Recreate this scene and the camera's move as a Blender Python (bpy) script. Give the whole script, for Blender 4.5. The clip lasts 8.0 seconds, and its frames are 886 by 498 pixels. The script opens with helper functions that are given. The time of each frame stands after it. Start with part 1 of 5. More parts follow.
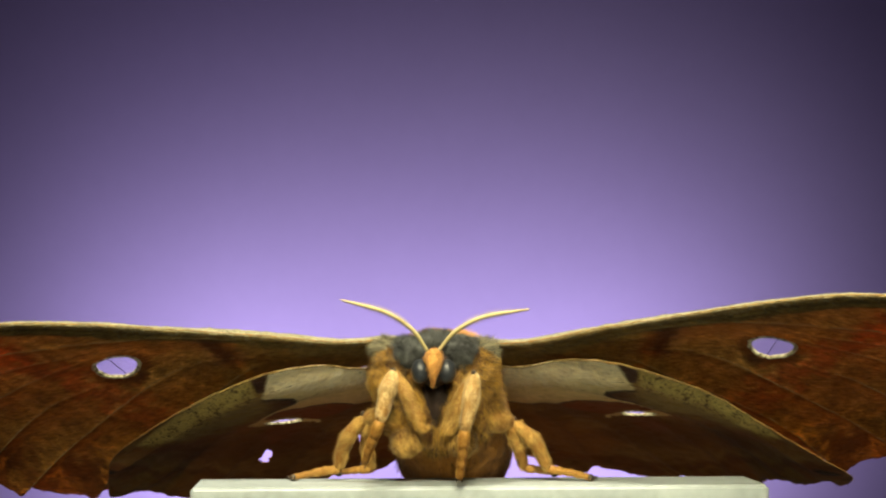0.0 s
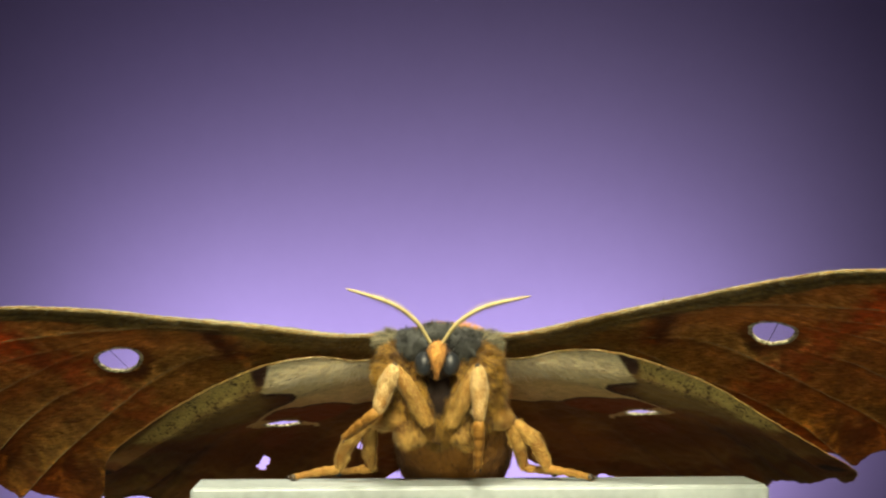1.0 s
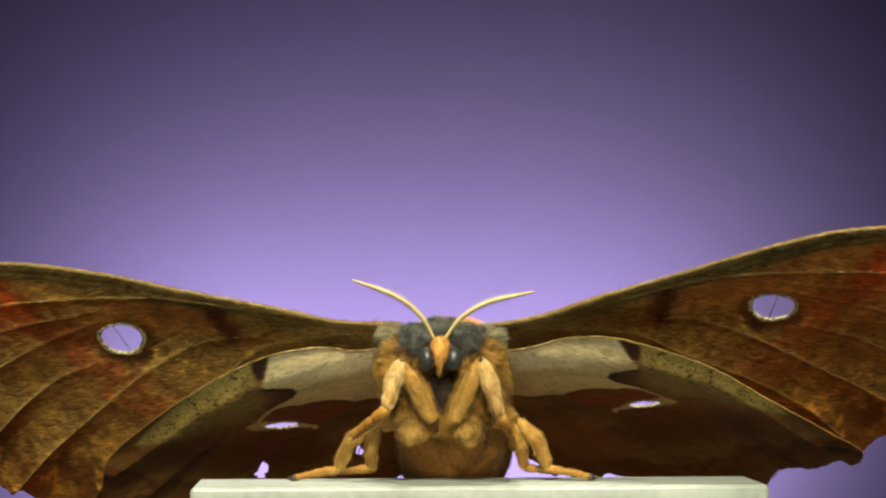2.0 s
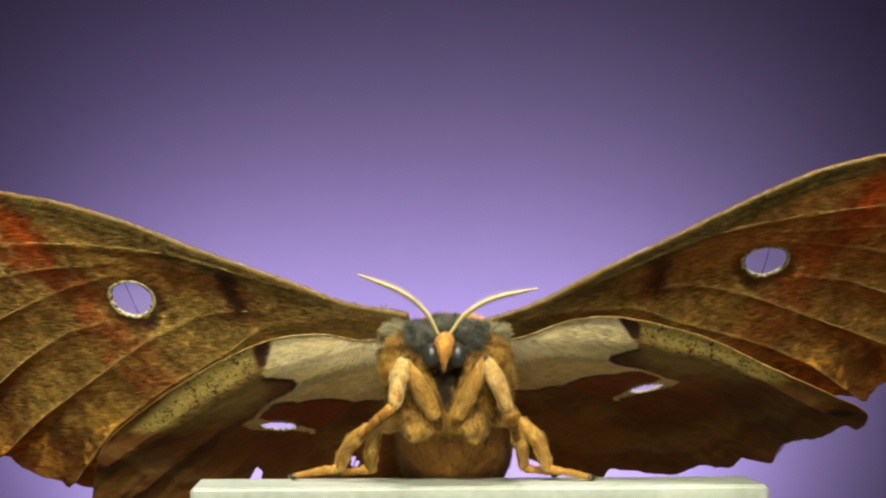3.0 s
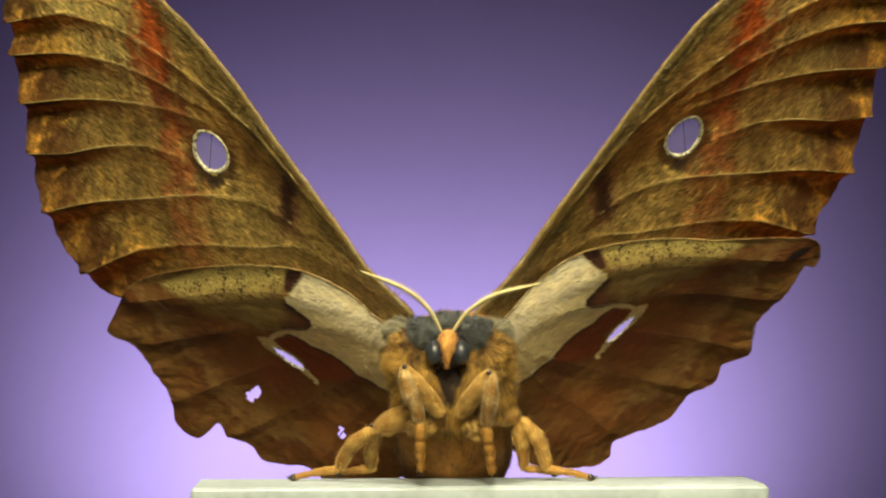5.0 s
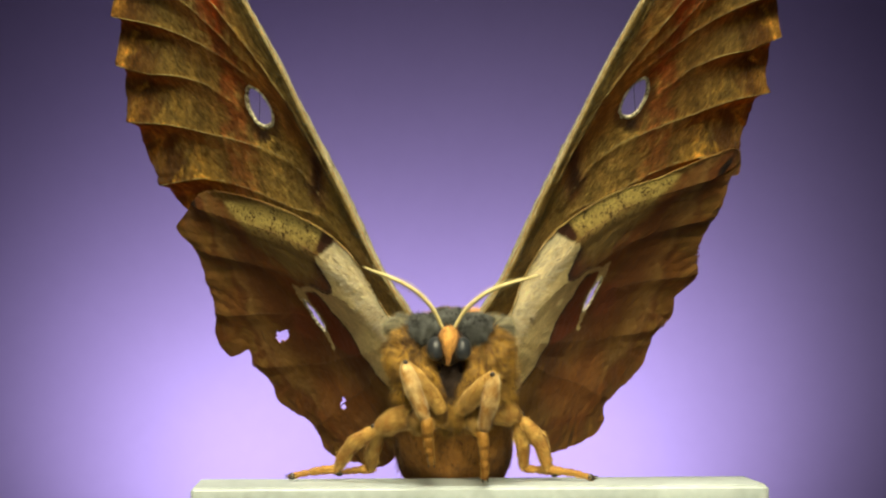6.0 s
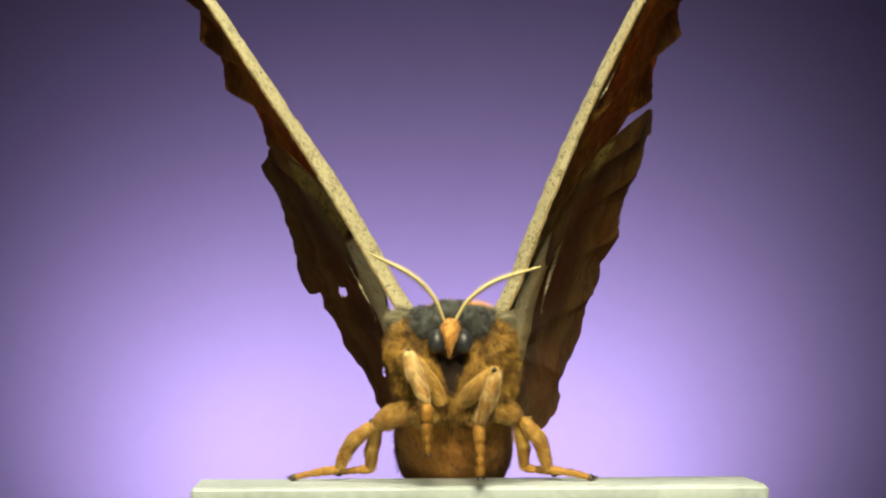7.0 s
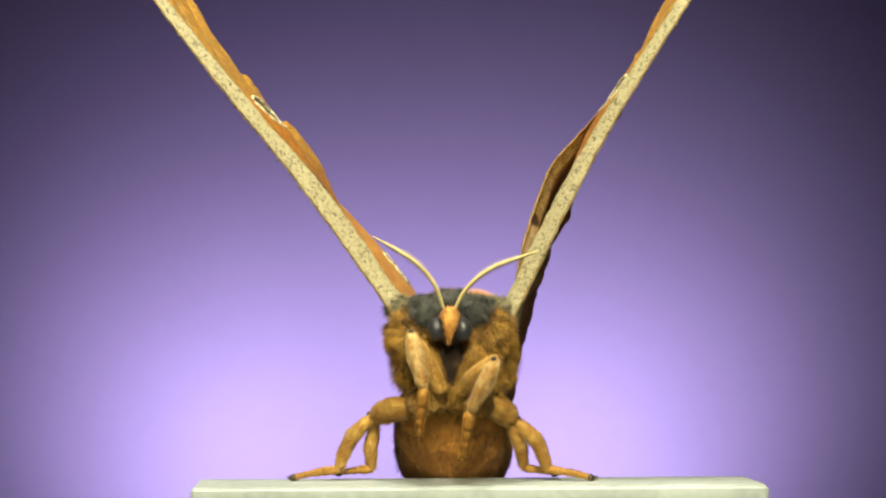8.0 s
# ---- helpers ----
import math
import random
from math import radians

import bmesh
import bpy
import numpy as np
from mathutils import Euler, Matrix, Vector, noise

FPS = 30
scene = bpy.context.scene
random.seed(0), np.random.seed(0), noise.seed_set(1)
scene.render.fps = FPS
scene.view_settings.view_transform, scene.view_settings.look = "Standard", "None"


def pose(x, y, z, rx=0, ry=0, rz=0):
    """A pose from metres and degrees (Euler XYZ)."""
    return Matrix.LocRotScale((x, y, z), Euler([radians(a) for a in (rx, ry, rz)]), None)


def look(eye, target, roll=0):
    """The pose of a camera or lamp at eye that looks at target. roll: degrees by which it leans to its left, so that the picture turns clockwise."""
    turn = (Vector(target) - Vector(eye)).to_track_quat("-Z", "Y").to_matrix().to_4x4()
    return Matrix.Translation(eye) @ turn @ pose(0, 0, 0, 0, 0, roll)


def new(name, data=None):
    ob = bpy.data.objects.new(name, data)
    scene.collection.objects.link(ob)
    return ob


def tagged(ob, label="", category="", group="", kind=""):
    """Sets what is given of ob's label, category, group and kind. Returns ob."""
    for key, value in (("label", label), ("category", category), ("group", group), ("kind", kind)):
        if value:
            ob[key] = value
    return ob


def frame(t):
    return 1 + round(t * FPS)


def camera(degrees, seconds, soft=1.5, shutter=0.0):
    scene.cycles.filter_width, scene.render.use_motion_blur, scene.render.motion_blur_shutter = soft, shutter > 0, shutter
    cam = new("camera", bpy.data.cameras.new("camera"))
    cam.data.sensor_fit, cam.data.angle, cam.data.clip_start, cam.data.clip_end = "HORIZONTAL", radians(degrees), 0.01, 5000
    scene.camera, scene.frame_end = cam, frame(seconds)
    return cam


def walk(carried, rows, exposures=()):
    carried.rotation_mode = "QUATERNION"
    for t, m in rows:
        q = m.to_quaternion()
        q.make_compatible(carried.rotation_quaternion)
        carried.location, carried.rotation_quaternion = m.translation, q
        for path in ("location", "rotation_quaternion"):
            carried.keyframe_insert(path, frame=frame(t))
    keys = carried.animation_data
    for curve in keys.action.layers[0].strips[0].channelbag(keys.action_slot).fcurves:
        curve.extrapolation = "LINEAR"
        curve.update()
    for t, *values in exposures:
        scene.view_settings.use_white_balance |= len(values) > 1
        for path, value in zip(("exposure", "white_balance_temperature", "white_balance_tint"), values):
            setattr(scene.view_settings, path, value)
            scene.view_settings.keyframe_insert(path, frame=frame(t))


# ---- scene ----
MM = 0.001

# ---------------------------------------------------------------- camera
cam = camera(30.0, 8.0, soft=2.2)
walk(cam, [(0.0, pose(0, -0.1922, 0.01762, 92.72, 0, 0)), (8.0, pose(0, -0.1922, 0.01762, 92.72, 0, 0))])

# ---------------------------------------------------------------- light
world = bpy.data.worlds.new("studio")
scene.world = world
world.use_nodes = True
world.node_tree.nodes["Background"].inputs[0].default_value = (0.6, 0.62, 0.7, 1)
world.node_tree.nodes["Background"].inputs[1].default_value = 0.005
scene.view_settings.exposure = 0.0


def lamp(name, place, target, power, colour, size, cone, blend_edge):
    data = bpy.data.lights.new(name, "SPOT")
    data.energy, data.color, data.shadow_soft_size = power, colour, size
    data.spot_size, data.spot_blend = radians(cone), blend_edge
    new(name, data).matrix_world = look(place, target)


lamp("key_lamp", (0.01, -0.335, 0.255), (0, 0, 0.03), 12.8, (1.0, 0.90, 0.58), 0.06, 38, 0.5)
# unseen soft fill, added to brighten the undersides of the lowered wings
lamp("front_fill", (-0.03, -0.44, 0.045), (0, 0, 0.03), 2.0, (1.0, 0.90, 0.62), 0.10, 27, 0.6)
lamp("top_lamp", (-0.02, -0.06, 0.42), (0, 0, 0.02), 11.0, (1.0, 0.90, 0.66), 0.05, 34, 0.4)
for x in (-0.21, 0.14):
    lamp("backdrop_lamp", (x, 1.275, -0.118), (x, 1.5, -0.06), 3.5, (0.61, 0.45, 1.04), 0.04, 152, 0.8)


# ---------------------------------------------------------------- materials
def material(name, rough=0.7):
    m = bpy.data.materials.new(name)
    m.use_nodes = True
    b = m.node_tree.nodes["Principled BSDF"]
    b.inputs["Roughness"].default_value = rough
    return m, m.node_tree.nodes, m.node_tree.links, b


def ramp(nodes, stops):
    r = nodes.new("ShaderNodeValToRGB")
    while len(r.color_ramp.elements) < len(stops):
        r.color_ramp.elements.new(0.5)
    for e, (p, c) in zip(r.color_ramp.elements, stops):
        e.position, e.color = p, (*c, 1)
    return r


def mottled(name, low, high, scale, rough=0.7, bump=0.3, fine=None, sheen=0.0, island=0.0, stretch=(1, 1, 1), tight=(0.3, 0.7)):
    """Two scales of noise between two colours, with relief."""
    m, n, l, b = material(name, rough)
    co = n.new("ShaderNodeTexCoord")
    mp = n.new("ShaderNodeMapping")
    mp.inputs["Scale"].default_value = stretch
    l.new(co.outputs["Object"], mp.inputs[0])
    a = n.new("ShaderNodeTexNoise")
    a.inputs["Scale"].default_value, a.inputs["Detail"].default_value = scale, 5
    c = n.new("ShaderNodeTexNoise")
    c.inputs["Scale"].default_value, c.inputs["Detail"].default_value = fine or scale * 7, 3
    for t in (a, c):
        l.new(mp.outputs[0], t.inputs["Vector"])
    mix = n.new("ShaderNodeMath")
    mix.operation = "MULTIPLY_ADD"
    l.new(a.outputs[0], mix.inputs[0])
    mix.inputs[1].default_value = 0.65
    half = n.new("ShaderNodeMath")
    half.operation = "MULTIPLY"
    l.new(c.outputs[0], half.inputs[0])
    half.inputs[1].default_value = 0.35
    l.new(half.outputs[0], mix.inputs[2])
    source = mix
    if island:
        geo = n.new("ShaderNodeNewGeometry")
        add = n.new("ShaderNodeMath")
        add.operation = "MULTIPLY_ADD"
        l.new(geo.outputs["Random Per Island"], add.inputs[0])
        add.inputs[1].default_value = island
        sub = n.new("ShaderNodeMath")
        sub.operation = "SUBTRACT"
        l.new(mix.outputs[0], sub.inputs[0])
        sub.inputs[1].default_value = island / 2
        l.new(sub.outputs[0], add.inputs[2])
        source = add
    r = ramp(n, [(tight[0], low), (tight[1], high)])
    l.new(source.outputs[0], r.inputs[0])
    l.new(r.outputs[0], b.inputs["Base Color"])
    if bump:
        bp = n.new("ShaderNodeBump")
        bp.inputs["Strength"].default_value, bp.inputs["Distance"].default_value = bump, 0.0002
        l.new(c.outputs[0], bp.inputs["Height"])
        l.new(bp.outputs[0], b.inputs["Normal"])
    if sheen:
        b.inputs["Sheen Weight"].default_value = sheen
    return m


def wing_material(name, low, high, tint, through_part, washed, wash_tint, relief):
    """Scaled wing membrane: the pattern, fine scales and fuzz, some light shining through."""
    m, n, l, b = material(name, 0.62)
    at = n.new("ShaderNodeAttribute")
    at.attribute_name = "pattern"
    co = n.new("ShaderNodeTexCoord")
    mp = n.new("ShaderNodeMapping")
    mp.inputs["Scale"].default_value = (0.35, 1.6, 1.0)
    mp.inputs["Rotation"].default_value = (0, 0, 0.35)
    l.new(co.outputs["Object"], mp.inputs[0])
    fuzz = n.new("ShaderNodeTexNoise")
    fuzz.inputs["Scale"].default_value, fuzz.inputs["Detail"].default_value = 2600, 3
    l.new(mp.outputs[0], fuzz.inputs["Vector"])
    patch = n.new("ShaderNodeTexNoise")
    patch.inputs["Scale"].default_value, patch.inputs["Detail"].default_value = 420, 3
    l.new(co.outputs["Object"], patch.inputs["Vector"])
    part_a = n.new("ShaderNodeMath")
    part_a.operation = "MULTIPLY"
    l.new(patch.outputs[0], part_a.inputs[0])
    part_a.inputs[1].default_value = 0.25
    both = n.new("ShaderNodeMath")
    both.operation = "MULTIPLY_ADD"
    l.new(fuzz.outputs[0], both.inputs[0])
    both.inputs[1].default_value = 0.75
    l.new(part_a.outputs[0], both.inputs[2])
    r = ramp(n, [(0.34, low), (0.48, (1, 1, 1)), (0.62, high)])
    l.new(both.outputs[0], r.inputs[0])
    mul = n.new("ShaderNodeMix")
    mul.data_type, mul.blend_type = "RGBA", "MULTIPLY"
    mul.inputs["Factor"].default_value = 1.0
    l.new(at.outputs["Color"], mul.inputs["A"])
    l.new(r.outputs[0], mul.inputs["B"])
    l.new(mul.outputs["Result"], b.inputs["Base Color"])
    b.inputs["Sheen Weight"].default_value = 0.07
    b.inputs["Sheen Roughness"].default_value = 0.4
    b.inputs["Specular IOR Level"].default_value = 0.25
    bp = n.new("ShaderNodeBump")
    bp.inputs["Strength"].default_value, bp.inputs["Distance"].default_value = relief, 0.0004
    l.new(fuzz.outputs[0], bp.inputs["Height"])
    l.new(bp.outputs[0], b.inputs["Normal"])
    tr = n.new("ShaderNodeBsdfTranslucent")
    warm = n.new("ShaderNodeMix")
    warm.data_type, warm.blend_type = "RGBA", "MULTIPLY"
    warm.inputs["Factor"].default_value = 1.0
    l.new(mul.outputs["Result"], warm.inputs["A"])
    warm.inputs["B"].default_value = (*tint, 1)
    wash = n.new("ShaderNodeMix")
    wash.data_type = "RGBA"
    wash.inputs["Factor"].default_value = washed
    l.new(warm.outputs["Result"], wash.inputs["A"])
    wash.inputs["B"].default_value = (*wash_tint, 1)
    l.new(wash.outputs["Result"], tr.inputs["Color"])
    mx = n.new("ShaderNodeMixShader")
    mx.inputs[0].default_value = through_part
    l.new(b.outputs[0], mx.inputs[1])
    l.new(tr.outputs[0], mx.inputs[2])
    l.new(mx.outputs[0], n["Material Output"].inputs["Surface"])
    return m


def pane_material():
    m, n, l, b = material("wing_window", 0.15)
    tp = n.new("ShaderNodeBsdfTransparent")
    tp.inputs[0].default_value = (0.93, 0.93, 0.95, 1)
    mx = n.new("ShaderNodeMixShader")
    mx.inputs[0].default_value = 0.12
    b.inputs["Base Color"].default_value = (0.7, 0.7, 0.72, 1)
    l.new(tp.outputs[0], mx.inputs[1])
    l.new(b.outputs[0], mx.inputs[2])
    l.new(mx.outputs[0], n["Material Output"].inputs["Surface"])
    return m


WING = wing_material("wing_scales", (0.46, 0.41, 0.35), (1.58, 1.54, 1.36), (1.5, 0.9, 0.22), 0.40, 0.42, (0.50, 0.255, 0.052), 0.65)
SMOOTH_WING = wing_material("fine_wing_scales", (0.78, 0.74, 0.70), (1.2, 1.2, 1.18), (1.35, 1.1, 0.22), 0.24, 0.4, (0.45, 0.28, 0.06), 0.4)
PANE = pane_material()
COSTA = mottled("costa_scales", (0.045, 0.039, 0.018), (0.36, 0.33, 0.20), 2100, 0.75, 0.9, fine=4200, island=0.35, tight=(0.42, 0.60))
COSTA_EDGE = mottled("costa_edge_scales", (0.10, 0.055, 0.012), (0.27, 0.18, 0.05), 900, 0.7, 0.6, island=0.5)
VEIN = mottled("vein_scales", (0.22, 0.145, 0.045), (0.50, 0.37, 0.13), 900, 0.7, 0.4)
DARK_VEIN = mottled("dark_vein_scales", (0.10, 0.045, 0.014), (0.22, 0.11, 0.035), 900, 0.7, 0.4)
RING = mottled("ring_scales", (0.07, 0.05, 0.02), (0.78, 0.72, 0.46), 1900, 0.6, 0.8, tight=(0.38, 0.56))
ORANGE_FUR = mottled("orange_fur", (0.050, 0.019, 0.002), (0.49, 0.270, 0.027), 420, 0.75, 0.2, fine=1500, sheen=0.12, island=0.6)
BACK_FUR = mottled("back_fur", (0.42, 0.16, 0.010), (0.80, 0.42, 0.05), 420, 0.75, 0.2, sheen=0.15, island=0.4)
GREY_FUR = mottled("grey_fur", (0.006, 0.007, 0.007), (0.082, 0.088, 0.080), 330, 0.8, 0.2, sheen=0.1, island=0.35)
SKIN = mottled("dark_skin", (0.07, 0.026, 0.004), (0.17, 0.075, 0.010), 500, 0.8, 0.3)
SHOULDER = mottled("olive_fur", (0.045, 0.040, 0.022), (0.27, 0.24, 0.14), 300, 0.8, 0.2, sheen=0.1, island=0.7)
FACE_FUR = mottled("face_fur", (0.22, 0.085, 0.010), (0.66, 0.34, 0.07), 380, 0.75, 0.2, sheen=0.2, island=0.4)
DARK_FUR = mottled("dark_fur", (0.006, 0.003, 0.002), (0.035, 0.014, 0.005), 400, 0.8, 0.2, island=0.4)
ABDOMEN = mottled("abdomen_scales", (0.085, 0.030, 0.003), (0.40, 0.17, 0.020), 300, 0.75, 0.5, fine=1300, sheen=0.1, island=0.6)
LEG = mottled("leg_scales", (0.21, 0.105, 0.012), (0.80, 0.51, 0.125), 260, 0.65, 0.3, sheen=0.15, island=0.4)
TIBIA = mottled("tibia_scales", (0.27, 0.155, 0.038), (0.86, 0.65, 0.29), 260, 0.6, 0.3, sheen=0.25, island=0.4)
TARSUS = mottled("tarsus_scales", (0.25, 0.115, 0.013), (0.74, 0.45, 0.10), 400, 0.55, 0.3, island=0.3)
LEG_SKIN = mottled("leg_skin", (0.22, 0.095, 0.012), (0.42, 0.21, 0.035), 300, 0.7, 0.3)
CLAW = mottled("claw_horn", (0.012, 0.009, 0.007), (0.05, 0.035, 0.025), 900, 0.35, 0.2)
EYE = mottled("compound_eye", (0.012, 0.014, 0.018), (0.04, 0.046, 0.055), 2500, 0.3, 0.15)
ANTENNA = mottled("antenna_horn", (0.40, 0.33, 0.13), (0.62, 0.54, 0.27), 900, 0.6, 0.3)


def block_material():
    m = mottled("frosted_block", (0.25, 0.29, 0.30), (0.44, 0.505, 0.525), 60, 0.45, 0.15, fine=700)
    b = m.node_tree.nodes["Principled BSDF"]
    b.inputs["Subsurface Weight"].default_value = 0.4
    b.inputs["Subsurface Radius"].default_value = (1, 1, 0.9)
    b.inputs["Subsurface Scale"].default_value = 0.004
    return m


BLOCK = block_material()
PAPER = mottled("backdrop_paper", (0.66, 0.66, 0.67), (0.70, 0.70, 0.71), 8, 0.9, 0.05)
TABLE = mottled("table_cloth", (0.03, 0.03, 0.035), (0.05, 0.05, 0.055), 40, 0.9, 0.2)


# ---------------------------------------------------------------- mesh helpers
def part(name, bm, mat, parent=None, label="", smooth=True):
    me = bpy.data.meshes.new(name)
    bm.to_mesh(me)
    bm.free()
    me.materials.append(mat)
    if smooth:
        me.polygons.foreach_set("use_smooth", [True] * len(me.polygons))
    ob = new(name, me)
    ob.parent = parent
    return tagged(ob, label)


def spline(points, count):
    """count points evenly along a smooth curve through the points."""
    p = np.array(points, float)
    p = np.vstack([2 * p[0] - p[1], p, 2 * p[-1] - p[-2]])
    out = []
    for i in range(1, len(p) - 2):
        a, b, c, d = p[i - 1 : i + 3]
        for t in np.linspace(0, 1, 24, endpoint=False):
            out.append(0.5 * (2 * b + (c - a) * t + (2 * a - 5 * b + 4 * c - d) * t * t + (3 * b - a - 3 * c + d) * t**3))
    out.append(p[-2])
    out = np.array(out)
    run = np.concatenate([[0], np.cumsum(np.linalg.norm(np.diff(out, axis=0), axis=1))])
    where = np.linspace(0, run[-1], count)
    return np.stack([np.interp(where, run, out[:, k]) for k in range(out.shape[1])], 1)


def tube(bm, path, radii, sides=10, flat=1.0, up=(0, 0, 1)):
    """A closed tube along path (in mm) with a radius at each point; flat scales it across 'up'."""
    path = np.array(path, float)
    radii = np.broadcast_to(np.array(radii, float), (len(path),))
    rings = []
    for i, c in enumerate(path):
        d = path[min(i + 1, len(path) - 1)] - path[max(i - 1, 0)]
        d /= np.linalg.norm(d)
        s = np.cross(d, up)
        s /= np.linalg.norm(s)
        w = np.cross(s, d)
        rings.append([bm.verts.new((c + radii[i] * (math.cos(a) * s * flat + math.sin(a) * w)) * MM)
                      for a in np.linspace(0, 2 * math.pi, sides, endpoint=False)])
    for a, b in zip(rings, rings[1:]):
        for k in range(sides):
            bm.faces.new((a[k], a[(k + 1) % sides], b[(k + 1) % sides], b[k]))
    bm.faces.new(rings[0][::-1])
    bm.faces.new(rings[-1])
    return bm


def taper(n, stops):
    """n radii along a part, from (place 0..1, radius) stops."""
    return np.interp(np.linspace(0, 1, n), [s[0] for s in stops], [s[1] for s in stops])


def lump(bm, centre, radii, rough=0.05, turn=(0, 0, 0), seg=28, wave=1.2):
    """A rounded, slightly uneven body (mm)."""
    e = Euler([radians(a) for a in turn]).to_matrix()
    made = bmesh.ops.create_uvsphere(bm, u_segments=seg, v_segments=seg // 2 + 4, radius=1.0)["verts"]
    for v in made:
        p = Vector(v.co)
        k = 1 + rough * noise.noise(p * wave * 2 + Vector(centre))
        v.co = (Vector(centre) + e @ Vector((p.x * radii[0] * k, p.y * radii[1] * k, p.z * radii[2] * k))) * MM
    return bm


def surface_samples(ob, count, seed):
    """Places and normals spread evenly over a mesh, in its own space (metres)."""
    rnd = random.Random(seed)
    me = ob.data
    areas, tris = [], []
    for p in me.polygons:
        vs = [me.vertices[i] for i in p.vertices]
        for k in range(1, len(vs) - 1):
            a, b, c = vs[0], vs[k], vs[k + 1]
            tris.append((a, b, c))
            areas.append(((b.co - a.co).cross(c.co - a.co)).length)
    for a, b, c in rnd.choices(tris, weights=areas, k=count):
        r, s = rnd.random(), rnd.random()
        if r + s > 1:
            r, s = 1 - r, 1 - s
        yield a.co + (b.co - a.co) * r + (c.co - a.co) * s, (a.normal * (1 - r - s) + b.normal * r + c.normal * s).normalized(), rnd


def hairs_of(ob, count, length, width, comb, lie=0.5, seed=1):
    """Hairs on ob, each one a bent, tapered blade. comb: the way they lie, lie: how flat."""
    verts, faces = [], []
    comb = Vector(comb)
    for p, nrm, rnd in surface_samples(ob, count, seed):
        wild = Vector((rnd.gauss(0, 1), rnd.gauss(0, 1), rnd.gauss(0, 1))) * 0.25
        flow = comb - nrm * comb.dot(nrm)
        tuft = noise.noise_vector(p * 900) * 0.75
        way = (nrm * (1 - lie) + flow * lie + wild + tuft).normalized()
        n = length * rnd.uniform(0.55, 1.25) * MM
        side = way.cross(nrm + wild)
        if side.length < 1e-6:
            continue
        side = side.normalized() * width * rnd.uniform(0.7, 1.3) * MM / 2
        mid = p + way * n * 0.55
        tip = p + way * n * 0.95 + (flow * 0.30 + Vector((0, 0, -0.06))) * n
        root = p - nrm * 0.1 * MM
        k = len(verts)
        verts += [root - side, root + side, mid - side * 0.8, mid + side * 0.8, tip]
        faces += [(k, k + 1, k + 3, k + 2), (k + 2, k + 3, k + 4)]
    return verts, faces


def fur(name, ob, count, length, width, comb, mat, lie=0.5, seed=1, parent=None):
    verts, faces = hairs_of(ob, count, length, width, comb, lie, seed)
    me = bpy.data.meshes.new(name)
    me.from_pydata([tuple(v) for v in verts], [], faces)
    me.materials.append(mat)
    f = new(name, me)
    f.parent = parent or ob
    return tagged(f, kind="stuff")


# ---------------------------------------------------------------- the set
def build_set():
    def slab(name, low, high, mat, label, category):
        bm = bmesh.new()
        bmesh.ops.create_cube(bm, size=1)
        for v in bm.verts:
            v.co = [low[k] + (high[k] - low[k]) * (v.co[k] + 0.5) for k in range(3)]
        bmesh.ops.bevel(bm, geom=bm.edges[:], offset=0.002, segments=2, affect="EDGES")
        return tagged(part(name, bm, mat, None, label, smooth=False), category=category, kind="structure")

    slab("backdrop", (-1.6, 1.50, -0.8), (1.6, 1.52, 1.7), PAPER, "smooth pale paper backdrop washed with violet light", "backdrop")
    slab("floor", (-1.6, -1.4, -0.83), (1.6, 1.52, -0.80), TABLE, "dark studio floor", "floor")
    slab("wall_west", (-1.63, -1.4, -0.8), (-1.60, 1.52, 1.7), TABLE, "plain dark studio wall", "wall")
    slab("wall_east", (1.60, -1.4, -0.8), (1.63, 1.52, 1.7), TABLE, "plain dark studio wall", "wall")
    slab("wall_south", (-1.63, -1.43, -0.8), (1.63, -1.40, 1.7), TABLE, "plain dark studio wall", "wall")
    slab("ceiling", (-1.63, -1.43, 1.70), (1.63, 1.52, 1.73), TABLE, "plain dark studio ceiling", "ceiling")
    slab("pedestal", (-0.12, -0.09, -0.80), (0.12, 0.09, -0.06), TABLE, "plain dark pedestal under the block", "pedestal")

    # pale block: a thick strip with softly worn edges
    bm = bmesh.new()
    bmesh.ops.create_cube(bm, size=1)
    for v in bm.verts:
        v.co = (v.co.x * 64.6 * MM, v.co.y * 11.0 * MM, v.co.z * 60 * MM - 30 * MM)
    bmesh.ops.subdivide_edges(bm, edges=bm.edges[:], cuts=14, use_grid_fill=True)
    for v in bm.verts:
        v.co += Vector((noise.noise(v.co * 300), noise.noise(v.co * 300 + Vector((9, 0, 0))), 0.4 * noise.noise(v.co * 200 + Vector((0, 9, 0))))) * 0.08 * MM
    sharp = [e for e in bm.edges if len(e.link_faces) == 2 and e.calc_face_angle() > 1.0]
    bmesh.ops.bevel(bm, geom=sharp, offset=0.35 * MM, segments=3, affect="EDGES")
    ob = part("display_block", bm, BLOCK, None, "pale greenish-white frosted block with worn edges, standing on a pedestal", smooth=False)
    tagged(ob, category="block")
    ob.matrix_basis = pose(4.1 * MM, -2.1 * MM, 0, 0, 0, 3.6)


build_set()

# ---------------------------------------------------------------- the moth
moth = tagged(new("moth"), "large brown silk moth with eyespot windows, standing on a pale block", "moth")


